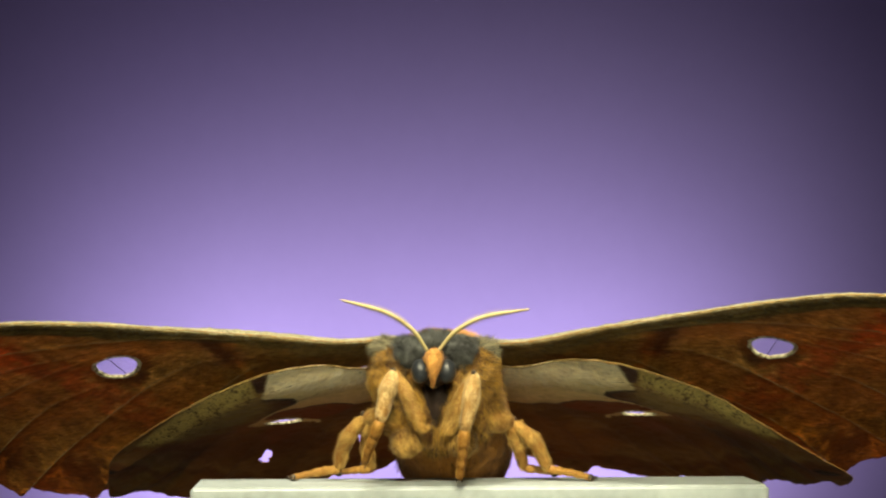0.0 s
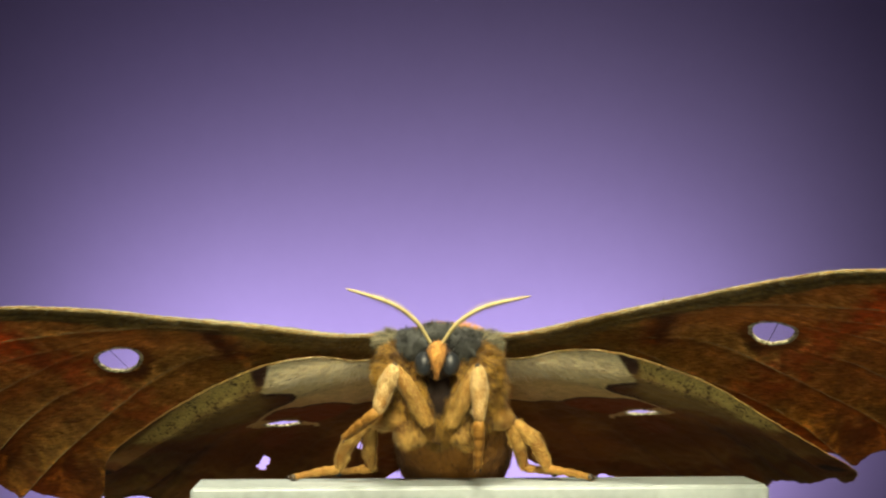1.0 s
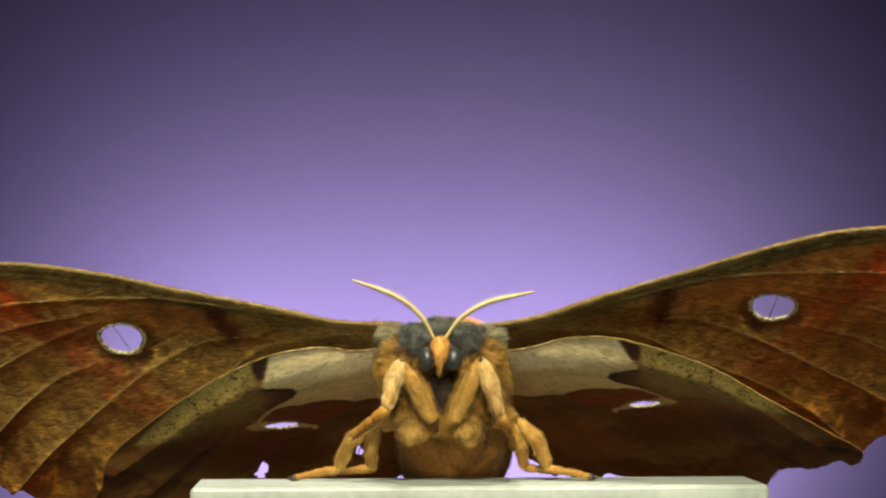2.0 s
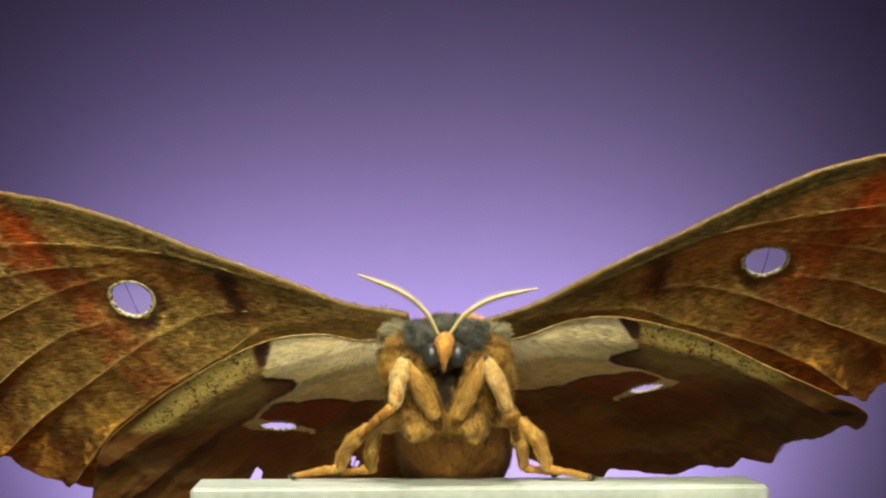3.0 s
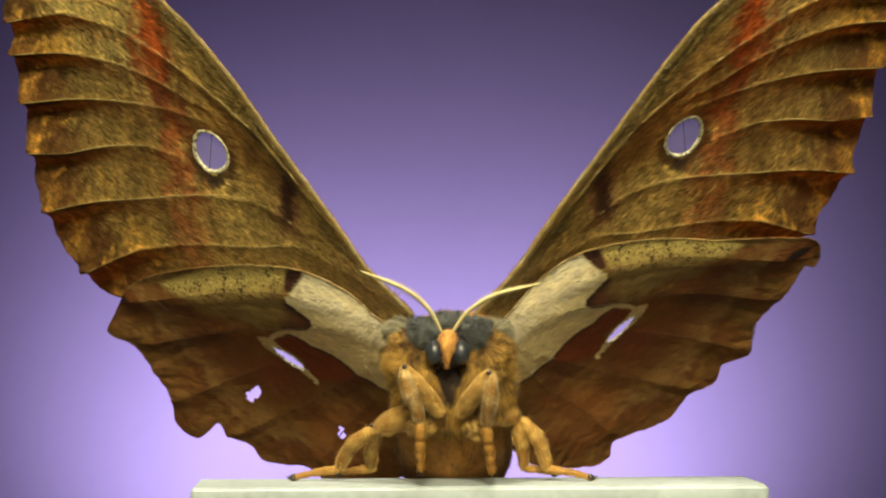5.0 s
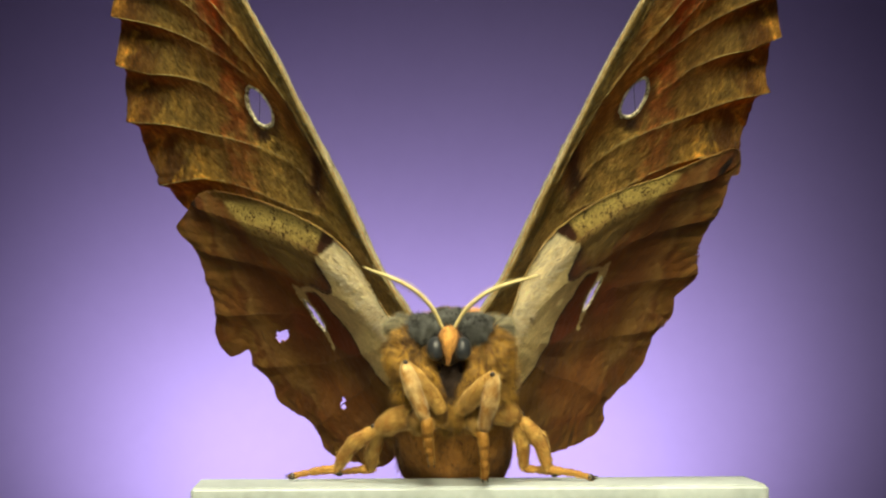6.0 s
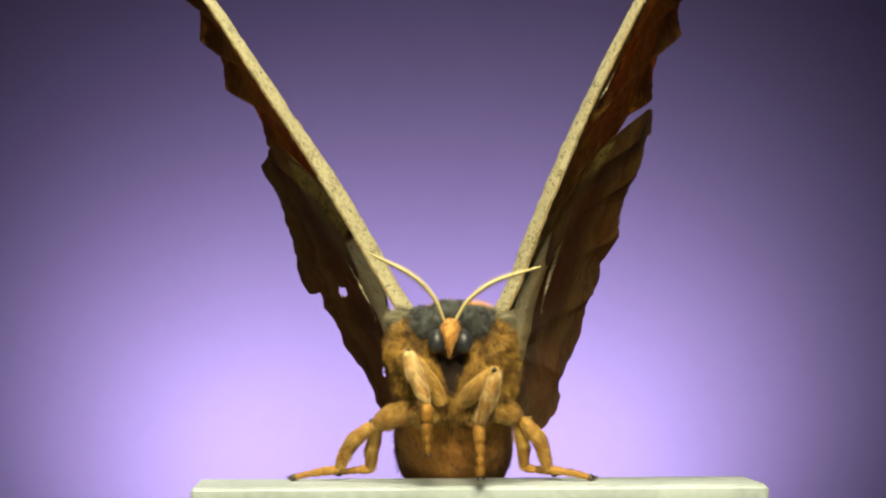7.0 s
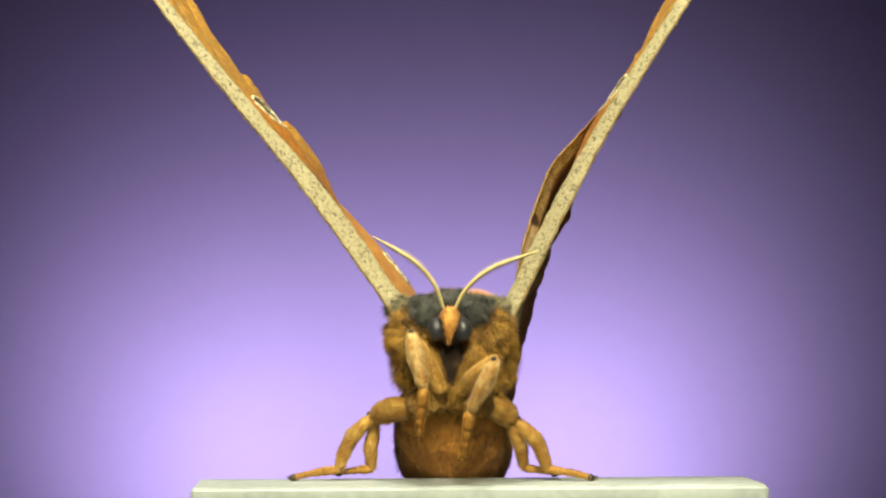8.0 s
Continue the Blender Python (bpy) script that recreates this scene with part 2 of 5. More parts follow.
# wing plans in mm: x out along the span, y from the leading edge to the trailing edge
FORE_LEAD = [(-2.5, 0.2), (0, -0.4), (5, -1.8), (10, -4.0), (15.9, -6.4), (22, -9.0), (29, -12.6), (36, -15.8), (41, -16.9), (47, -17.5), (52, -17.0), (57, -15.2), (61.5, -11.8), (65, -6.8), (67, -1.5)]
FORE_LEAD_L = [(-2.5, 0.2), (0, -0.4), (5, -1.4), (10, -3.5), (15.9, -5.9), (22, -8.5), (29, -12.0), (36, -14.6), (41, -15.8), (47, -16.6), (52, -16.1), (57, -14.3), (61.5, -11.2), (65, -6.8), (67, -1.5)]
FORE_TRAIL = [(-2.5, 6.0), (2, 6.0), (8, 7.4), (16, 10), (24, 16), (31, 22.5), (37, 27.2), (40, 28.4), (43, 28.3), (45, 26.4), (47.5, 26.2), (50.8, 24.3), (51.8, 21.2), (53.6, 20.2),
              (55.8, 18.6), (56.2, 15.8), (57.8, 14.6), (59.6, 12.8), (60.2, 10.4), (62, 9.3), (64.2, 7.2), (64.4, 4.6), (66, 2.6), (67.2, 0.4), (67, -1.5)]
# the left forewing is a little deeper
FORE_TRAIL_L = [(x, y + 0.08 * max(y - 6, 0)) for x, y in FORE_TRAIL]
FORE_VEINS = [
    [(1, -0.3), (14, -3.6), (26, -7.6), (38.6, -9.0), (48.8, -8.2), (57, -5.2), (65.5, 1.5)],
    [(33, -6.0), (35.7, -5.6), (41.9, -5.0), (48.1, -3.2), (55.8, 0.2), (63.8, 5.5)],
    [(33, -3.9), (35.5, -3.1), (39.8, -1.6), (47.3, 2.2), (53, 5.6), (60, 10.6)],
    [(34.6, 3.2), (37, 3.8), (40.4, 4.9), (46.4, 8.9), (50.5, 12.3), (56.2, 16)],
    [(15, 1.0), (23.3, 2.6), (30.5, 6.2), (37.7, 11.5), (45.3, 16.9), (51.4, 22.6)],
    [(1.5, 0.8), (8, 1.4), (15.3, 3.4), (20.6, 7.5), (29.2, 13.2), (36.5, 19.1), (43, 27.6)],
]
HIND_LEAD = [(-2, 4.0), (0, 3.8), (4.4, 2.4), (8.8, 1.2), (13.2, 1.2), (19, 3.8), (25.6, 8.0), (29.0, 10.2), (32, 11.2), (36.1, 13.0), (39.6, 15.2), (40.8, 17.8), (40.4, 20.4)]
HIND_TRAIL = [(-2.6, 7), (-4.2, 14), (-5.0, 24), (-3.4, 32), (0.7, 37.6), (3.9, 40.4), (6.6, 40.9), (8.2, 38.7), (11, 39.4), (14.5, 40.7), (17.2, 40.4), (19.7, 38.4), (21.8, 38.2), (23.8, 38.2), (25.5, 35.4),
              (27.4, 35.0), (29.1, 34.8), (29.6, 32.0), (30.2, 29.0), (32.2, 27.0), (34.5, 24.7), (36.4, 22.2), (38.0, 20.0), (39.4, 21.0), (40.4, 20.4)]
TORN_LEAD = [(-2, 4.0), (0, 3.8), (3.4, 3.2), (7.8, 1.6), (13.6, 1.1), (19, 3.0), (25, 6.0), (30, 9.0), (34, 12.2), (36.2, 14.8), (37.0, 16.8)]
TORN_TRAIL = [(-2.6, 7), (-4.2, 14), (-5.0, 24), (-3.4, 31.6), (1.2, 37.0), (4.8, 40.0), (7.2, 40.4), (9.9, 38.4), (13.7, 39.9), (16.7, 40.2), (18.4, 38.2), (20.4, 38.0), (21.8, 37.6), (23.2, 35.7),
              (24.6, 38.1), (26.2, 39.8), (29.0, 38.2), (29.7, 35.2), (30.3, 32.5), (32.4, 29.4), (34.8, 26.0), (36.4, 24.9), (39.0, 24.2), (38.2, 20.6), (37.0, 16.8)]
HIND_VEINS = [
    [(1, 4.5), (8, 4.2), (15, 5.6), (22, 9.0), (29, 13.2), (35.4, 16.8)],
    [(1, 5.5), (10, 9), (18, 14.5), (26, 19.5), (33, 23.8)],
    [(17.4, 22.2), (20, 24.6), (23, 27.5), (28, 32.6)],
    [(0.6, 8), (5, 16), (11, 26), (17, 33), (20.2, 36.4)],
    [(0.2, 9), (2.5, 20), (6, 29), (8.2, 36.2)],
]
FORE_WINDOW = ((31.4, 0.1), 2.42, 2.68, 15)
HIND_WINDOW = ((14.6, 19.5), 2.5, 0.85, -28)


def step(x, a, b):
    t = np.clip((x - a) / (b - a), 0, 1)
    return t * t * (3 - 2 * t)


def to_line(u, v, line):
    """Distance of places to a polyline, and how far along it (0..1)."""
    line = np.array(line, float)
    best, along = np.full(u.shape, 1e9), np.zeros(u.shape)
    run = np.concatenate([[0], np.cumsum(np.linalg.norm(np.diff(line, axis=0), axis=1))])
    for i, (a, b) in enumerate(zip(line, line[1:])):
        d = b - a
        t = np.clip(((u - a[0]) * d[0] + (v - a[1]) * d[1]) / (d @ d), 0, 1)
        r = np.hypot(u - a[0] - t * d[0], v - a[1] - t * d[1])
        closer = r < best
        best = np.where(closer, r, best)
        along = np.where(closer, (run[i] + t * (run[i + 1] - run[i])) / run[-1], along)
    return best, along


def inside(u, v, poly):
    """How far inside a closed outline (mm, negative outside)."""
    poly = np.array(poly + poly[:1], float)
    odd = np.zeros(u.shape, bool)
    for a, b in zip(poly, poly[1:]):
        cross = (a[1] > v) != (b[1] > v)
        with np.errstate(divide="ignore", invalid="ignore"):
            x = a[0] + (v - a[1]) * (b[0] - a[0]) / (b[1] - a[1])
        odd ^= cross & (u < x)
    d, _ = to_line(u, v, poly)
    return np.where(odd, d, -d)


def grain(u, v, scale, seed):
    """Smooth value noise, -1..1."""
    rng = np.random.default_rng(seed)
    grid = rng.uniform(-1, 1, (64, 64))
    x, y = (u * scale) % 64, (v * scale) % 64
    i, j = np.floor(x).astype(int), np.floor(y).astype(int)
    s, t = x - i, y - j
    s, t = s * s * (3 - 2 * s), t * t * (3 - 2 * t)
    g = lambda a, b: grid[a % 64, b % 64]
    return g(i, j) * (1 - s) * (1 - t) + g(i + 1, j) * s * (1 - t) + g(i, j + 1) * (1 - s) * t + g(i + 1, j + 1) * s * t


def blend(col, mask, colour):
    return col * (1 - mask[..., None]) + np.array(colour) * mask[..., None]


def beside(u, v, line):
    """Distance to a line of the wing, positive on the side of the trailing edge."""
    line = np.array(line, float)
    best, sign = np.full(u.shape, 1e9), np.ones(u.shape)
    for a, b in zip(line, line[1:]):
        d = b - a
        t = np.clip(((u - a[0]) * d[0] + (v - a[1]) * d[1]) / (d @ d), 0, 1)
        r = np.hypot(u - a[0] - t * d[0], v - a[1] - t * d[1])
        turn = np.where(d[0] * (v - a[1]) - d[1] * (u - a[0]) >= 0, 1.0, -1.0)
        sign = np.where(r < best, turn, sign)
        best = np.minimum(best, r)
    return best * sign


RED_BAND = [(44.5, -15), (43.2, -11), (41.6, -6.5), (39.6, -2.5), (36.6, 1.5), (33, 7), (29, 13.4), (26.5, 17)]
HIND_PALE = [(-3, 2), (6.3, 0.3), (13.1, 1.2), (13.7, 3.4), (14.9, 6.1), (14.6, 7.2), (12.9, 8.0), (11.6, 8.4), (11.2, 9.1), (11.7, 10.2), (12.9, 11.2), (14.9, 12.3), (16.7, 14.8),
             (17.7, 17.1), (17.1, 17.3), (16.1, 15.5), (14.2, 13.4), (12.7, 13.8), (11.4, 14.5), (8.6, 14.4), (6.2, 15.2), (4.6, 16.0), (2.4, 16.0), (0.6, 16.4), (-3, 16)]
HIND_MAROON = [(17.1, 17.4), (16.0, 15.3), (14.2, 13.5), (12.7, 13.9), (11.4, 14.6), (8.6, 14.5), (6.3, 15.3), (4.6, 16.1), (5.7, 17.6), (7.7, 19.7), (10.8, 21.7), (12.0, 20.8), (12.2, 18.5), (13.7, 18.1), (15.3, 17.4)]


def fore_under(u, v, front=FORE_LEAD):
    n1, n2, n3 = grain(u, v, 0.35, 1), grain(u, v, 1.1, 2), grain(u * 0.4 + v * 0.3, v * 1.3 - u * 0.5, 2.2, 3)
    n4 = grain(u, v, 3.0, 5)
    col = np.ones(u.shape + (3,)) * np.array((0.230, 0.166, 0.049))
    col = blend(col, step(n1 + 0.5 * n2, -0.2, 1.0) * 0.7, (0.42, 0.31, 0.088))
    col = blend(col, step(-u, -14, -4) * 0.7, (0.24, 0.155, 0.055))
    band, where = to_line(u + 1.5 * grain(u, v, 0.34, 8), v + 1.5 * grain(u, v, 0.34, 9), RED_BAND)
    outer = step(u + 0.55 * v, 37, 41)
    col = blend(col, outer * step(-v - 2 * n1, -2, 9) * (0.65 + 0.35 * step(n2 + n3, -0.3, 0.8)), (0.68, 0.58, 0.205))
    col = blend(col, outer * step(n3 * 0.9 + n4 + 0.4 * n2, 0.35, 0.85) * 0.85, (0.10, 0.05, 0.018))
    col = blend(col, outer * step(v + 2.5 * n1, -3, 6) * 0.7, (0.175, 0.118, 0.032))
    # outer border: dark brown with ochre streaks and a bright smudge in each cell
    edge, at = to_line(u, v, FORE_TRAIL[6:])
    streak = grain(at * 62, edge * 0.09 + 7, 1.0, 6)
    col = blend(col, step(-edge - 2.0 * n2, -9.5, -4.0) * 0.85, (0.12, 0.050, 0.010))
    col = blend(col, step(-edge, -14, -7) * step(edge, 1.0, 4.0) * step(streak + 0.4 * n2, 0.05, 0.45) * 0.85, (0.46, 0.27, 0.045))
    col = blend(col, step(-edge, -4.0, -0.8) * step(np.sin(at * 37.0) + 0.4 * n2 + 0.5 * streak, 0.1, 0.8) * 0.65, (0.44, 0.245, 0.045))
    col = blend(col, step(-edge, -0.7, -0.1) * 0.7, (0.10, 0.045, 0.012))
    # blotchy red band
    col = blend(col, step(-(band + 1.8 * n2 + 0.9 * n3), -4.4, -0.4) * (0.95 - 0.6 * where), (0.23, 0.036, 0.012))
    col = blend(col, step(-(band + 1.2 * n4 + 1.2 * n2), -2.8, 0.1) * step(-where, -0.36, -0.05) * 0.85, (0.50, 0.125, 0.02))
    tuft = grain(u * 0.9 + v * 0.35, v * 2.0 - u * 0.7, 1.5, 10) + 0.6 * n4
    col = col * (1 + 0.28 * tuft * step(u, 8, 22))[..., None]
    # ripples across the cells
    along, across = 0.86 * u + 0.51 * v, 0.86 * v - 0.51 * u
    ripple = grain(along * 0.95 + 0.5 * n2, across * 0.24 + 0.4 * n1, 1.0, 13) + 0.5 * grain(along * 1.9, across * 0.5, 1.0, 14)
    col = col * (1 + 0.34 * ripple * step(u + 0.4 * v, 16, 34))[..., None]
    # shade painted behind each vein, and a lit crest in front of it
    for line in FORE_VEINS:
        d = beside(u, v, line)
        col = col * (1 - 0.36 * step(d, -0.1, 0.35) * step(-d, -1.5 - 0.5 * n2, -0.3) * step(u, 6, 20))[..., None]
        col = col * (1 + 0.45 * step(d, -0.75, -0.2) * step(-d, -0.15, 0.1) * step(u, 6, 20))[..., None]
    bar, _ = to_line(u, v, [(19.0, -3.4), (18.6, -1.0), (18.0, 1.0)])
    col = blend(col, step(-bar, -3.6, -0.6) * 0.55, (0.17, 0.055, 0.04))
    col = blend(col, step(-bar - 0.5 * n3 - 0.3 * n4, -2.3, -0.3) * 0.95, (0.02, 0.010, 0.008))
    ring = np.hypot(u - 31.0, v - 0.7)
    col = blend(col, step(-ring - 0.4 * n4, -4.3, -3.1) * 0.85, (0.06, 0.032, 0.014))
    col = blend(col, step(-edge, -13, -6) * step(edge, 2.0, 4.0) * step(-streak - 0.3 * n2, 0.1, 0.5) * 0.6, (0.075, 0.032, 0.009))
    smudge = np.hypot((u - 29.6) / 1.5, (v - 3.4) / 1.3)
    col = blend(col, step(-smudge, -1.2, -0.3) * 0.85, (0.022, 0.016, 0.016))
    mark = np.hypot((u - 30.2) / 0.55, (v - 2.75) / 0.45)
    col = blend(col, step(-mark, -1.2, -0.6), (0.68, 0.52, 0.12))
    # two dark brown lines that run along the leading edge
    lead, _ = to_line(u, v, front)
    col = blend(col, step(-np.abs(lead - 1.35 - 0.15 * n2), -0.55, -0.15) * 0.6, (0.065, 0.036, 0.013))
    col = blend(col, step(-np.abs(lead - 2.5 - 0.3 * n2), -0.5, -0.1) * 0.45, (0.085, 0.050, 0.018))
    return col


def fore_under_l(u, v):
    return fore_under(u, v, FORE_LEAD_L)


def fore_upper(u, v):
    n1, n2 = grain(u, v, 0.5, 11), grain(u, v, 1.6, 12)
    col = np.ones(u.shape + (3,)) * np.array((0.33, 0.135, 0.012))
    col = blend(col, step(n1 + 0.6 * n2, -0.2, 1.0) * 0.6, (0.37, 0.20, 0.03))
    bar, _ = to_line(u, v, [(16.8, -8), (17.8, 0), (16, 6)])
    col = blend(col, step(-bar, -1.2, -0.4), (0.70, 0.58, 0.48))
    dark, _ = to_line(u, v, [(19.2, -9), (20.2, 0), (18.5, 7)])
    col = blend(col, step(-dark, -1.2, -0.4), (0.14, 0.025, 0.012))
    col = blend(col, step(u, 30, 36) * 0.6, (0.44, 0.27, 0.05))
    return col


def hind_under(u, v):
    n1, n2, n3 = grain(u, v, 0.28, 21), grain(u, v, 0.9, 22), grain(u, v, 3.2, 23)
    col = np.ones(u.shape + (3,)) * np.array((0.125, 0.057, 0.011))
    col = blend(col, step(n1 + 0.4 * n2, -0.3, 0.7) * 0.7, (0.25, 0.135, 0.033))
    red, at = to_line(u, v, [(17, 17.2), (24, 16.6), (31, 14.6), (39, 16.5)])
    col = blend(col, step(-red - 0.9 * n2, -3.6, -0.4) * 0.7, (0.19, 0.050, 0.011))
    tan = inside(u, v, [(14.6, 0), (20, 2), (28, 8.2), (33, 12.6), (30, 13.4), (24, 14.0), (18.8, 14.4), (15.8, 12.6), (14.0, 10.4), (15, 6)])
    col = blend(col, step(tan + 1.2 * n2, -1.8, 2.2) * 0.9, (0.27, 0.17, 0.05))
    front, _ = to_line(u, v, HIND_LEAD)
    col = blend(col, step(tan, 0, 1) * step(-front - 0.8 * n2, -4.4, -0.8) * 0.9, (0.60, 0.47, 0.145))
    col = blend(col, step(tan, 0, 1) * step(-front, -5.5, -3.0) * step(grain(u, v, 4.6, 24) + 0.3 * n2, 0.36, 0.58) * 0.9, (0.05, 0.025, 0.012))
    hem, at = to_line(u, v, HIND_TRAIL[3:])
    col = blend(col, step(-hem - 1.2 * n1, -10, -6.5) * step(hem, 3.5, 6) * 0.55, (0.27, 0.15, 0.048))
    col = blend(col, step(-np.abs(hem - 4.2 - 1.2 * n2), -1.5, -0.3) * 0.65, (0.12, 0.038, 0.012))
    col = blend(col, step(-hem - 0.8 * n2, -2.8, -0.4) * 0.7, (0.26, 0.125, 0.035))
    col = blend(col, step(-np.abs(hem - 2.6), -2.4, -1.0) * step(np.sin(at * 62) + 0.4 * n2, -0.3, 0.5) * 0.6, (0.18, 0.060, 0.015))
    col = blend(col, step(-np.abs(hem - 5.6 - 0.8 * np.sin(at * 62)), -0.9, -0.2) * 0.35, (0.30, 0.18, 0.06))
    glow = inside(u, v, [(1, 21), (8, 25), (12, 31), (8, 37), (3, 36), (0, 28)])
    col = blend(col, step(glow, -2, 2) * 0.5, (0.30, 0.10, 0.022))
    wine, _ = to_line(u, v, [(3, 15), (9, 21), (13, 25), (20, 24), (27, 19)])
    col = blend(col, step(-wine - 1.5 * n1 - 0.8 * n2, -6.0, -1.0) * 0.7, (0.105, 0.030, 0.009))
    maroon = inside(u, v, HIND_MAROON)
    col = blend(col, step(maroon, -0.2, 0.15), (0.165, 0.032, 0.008))
    pale = inside(u, v, HIND_PALE)
    col = blend(col, step(pale, -0.15, 0.2), (0.66, 0.53, 0.26))
    crown = step(pale, 0.0, 0.4) * step(-v - 1.6 * n2, -8.0, -2.5)
    col = blend(col, crown * 0.85, (0.90, 0.83, 0.58))
    col = blend(col, crown * step(n3 + 0.8 * n2, 0.1, 0.8) * 0.5, (0.34, 0.27, 0.16))
    col = blend(col, step(pale, 0.2, 1.2) * step(-np.abs(v - 8.0 - 0.1 * u), -1.6, -0.2) * 0.25, (0.30, 0.20, 0.11))
    bar, _ = to_line(u, v, [(13.9, 1.6), (14.7, 4.4)])
    col = blend(col, step(-bar - 0.4 * n2, -1.0, -0.35) * 0.95, (0.045, 0.014, 0.010))
    lobe = inside(u, v, [(17.6, 7.6), (14.7, 7.2), (12.9, 8.0), (11.3, 9.1), (11.9, 10.3), (14.9, 12.3), (18.0, 12.6)])
    col = blend(col, step(lobe, -0.1, 0.3) * step(-u, -16.5, -12.5) * 0.95, (0.10, 0.030, 0.012))
    col = blend(col, step(-np.abs(lobe - 0.1), -0.5, -0.15) * step(-u, -15.6, -14.4) * 0.95, (0.035, 0.008, 0.006))
    slit, _ = to_line(u, v, [(17.6, 17.3), (16.6, 18.4), (14.6, 19.5), (12.0, 21.0), (10.7, 22.0)])
    col = blend(col, step(-slit - 0.25 * n3 - 0.12 * np.clip(14.6 - u, 0, 4) ** 1.2, -1.15, -0.95) * 0.95, (0.66, 0.54, 0.25))
    drop = inside(u, v, [(13.0, 21.8), (16.8, 20.2), (18.6, 22.2), (17.4, 25.6), (15.3, 25.7), (13.7, 24.1)])
    col = blend(col, step(drop, -0.8, 0.8) * 0.7, (0.15, 0.035, 0.014))
    rim = step(-np.abs(pale + 0.1 + 0.12 * n3), -0.42, -0.16)
    col = blend(col, rim * step(v, 6, 8) * step(-u, -15.6, -14.6) * 0.95, (0.030, 0.008, 0.006))
    tip = np.hypot((u - 37.8) / 2.0, (v - 17.0) / 0.9)
    col = blend(col, step(-tip, -1.1, -0.6), (0.02, 0.012, 0.010))
    return col


def hind_upper(u, v):
    n1 = grain(u, v, 0.6, 31)
    col = np.ones(u.shape + (3,)) * np.array((0.42, 0.21, 0.05))
    return blend(col, step(n1, -0.4, 0.8) * 0.6, (0.30, 0.13, 0.03))


def pleats(u, v, veins, edge, reach, deep):
    """Folds of the membrane: behind each vein it drops, and rises again to the next, most along the outer margin."""
    before, after = np.full(u.shape, 7.0), np.full(u.shape, 7.0)
    for line in veins:
        d = beside(u, v, line)
        before = np.where(d >= 0, np.minimum(before, d), before)
        after = np.where(d < 0, np.minimum(after, -d), after)
    near = np.minimum(before, after)
    far, at = to_line(u, v, edge)
    outer = step(-far, -reach, -1)
    cell = before / (before + after + 1e-6)
    fold = np.where(cell < 0.28, np.sin(cell / 0.28 * math.pi / 2), np.cos((cell - 0.28) / 0.72 * math.pi / 2) ** 1.3)
    sag = -0.25 * np.clip(near, 0, 2.2) / 2.2 - deep * fold * outer * np.clip((before + after) / 6, 0, 1)
    crimp = 0.15 * grain(at * 60, far * 0.10, 1.0, 51) * step(-far, -12, -2) * step(near, 0.2, 1.2)
    return sag + crimp + 0.55 * deep * outer + 0.06 * grain(u, v, 0.9, 52) + 0.03 * grain(u, v, 2.3, 53)


def fore_lift(u, v, curl=1.6, flare=1.0):
    """Camber of the forewing, in mm towards the underside."""
    bow = curl * step(u, 22, 50) * step(-v, -2, 12) + 0.6 * step(v, 8, 24) - 1.7 * np.exp(-(((u - 25) / 11) ** 2) - ((v - 0.5) / 6) ** 2)
    return bow - 0.3 + flare * step(v, 0, 22) * step(u, 24, 56) + pleats(u, v, FORE_VEINS, FORE_TRAIL[7:], 20, 1.9)


def fore_lift_l(u, v):
    return fore_lift(u, v, 0.4, 2.4)


def hind_camber(u, v, tip):
    crown = 0.7 * np.exp(-(((v - 10 - 0.2 * np.clip(u - 12, 0, 30)) / 6.5) ** 2)) * step(-u, -36, -22)
    brow = -0.6 * step(-to_line(u, v, HIND_LEAD)[0], -4.5, 0) * step(u, 2, 8)
    return 0.25 + crown + brow - 1.2 * np.exp(-(((u - 13) / 10) ** 2) - ((v - 22) / 11) ** 2) + tip * step(u, 22, 41) + 0.9 * step(u, 10, 28) * step(v, 14, 34)


def twist(u, v, c):
    """Slow bend and twist of a whole wing."""
    x, y = u / 40, v / 20
    return c[0] * y * y + c[1] * x * y + c[2] * x * x + c[3] * y**3 + c[4] * x * y * y


def hind_lift(u, v):
    return hind_camber(u, v, 5.0) + twist(u, v, (-0.08, -1.97, 1.71, 0.17, 0.33)) + pleats(u, v, HIND_VEINS, HIND_TRAIL[3:], 11, 0.28)


def torn_lift(u, v):
    return hind_camber(u, v, 1.6) + twist(u, v, (-0.18, -2.79, 1.91, 0.20, 1.23)) + pleats(u, v, HIND_VEINS, HIND_TRAIL[3:], 11, 0.28)


def hind_plush(u, v):
    """Long pale hairs along the leading edge of the hindwing, near the body."""
    return step(-np.abs(v - 4.2 - 0.02 * (u - 8) ** 2), -2.6, -1.2) * step(-u, -14, -11)


def in_oval(u, v, oval, grow=0.0):
    (cu, cv), a, b, turn = oval
    c, s = math.cos(radians(turn)), math.sin(radians(turn))
    x, y = (u - cu) * c + (v - cv) * s, -(u - cu) * s + (v - cv) * c
    return (x / (a + grow)) ** 2 + (y / (b + grow)) ** 2 < 1


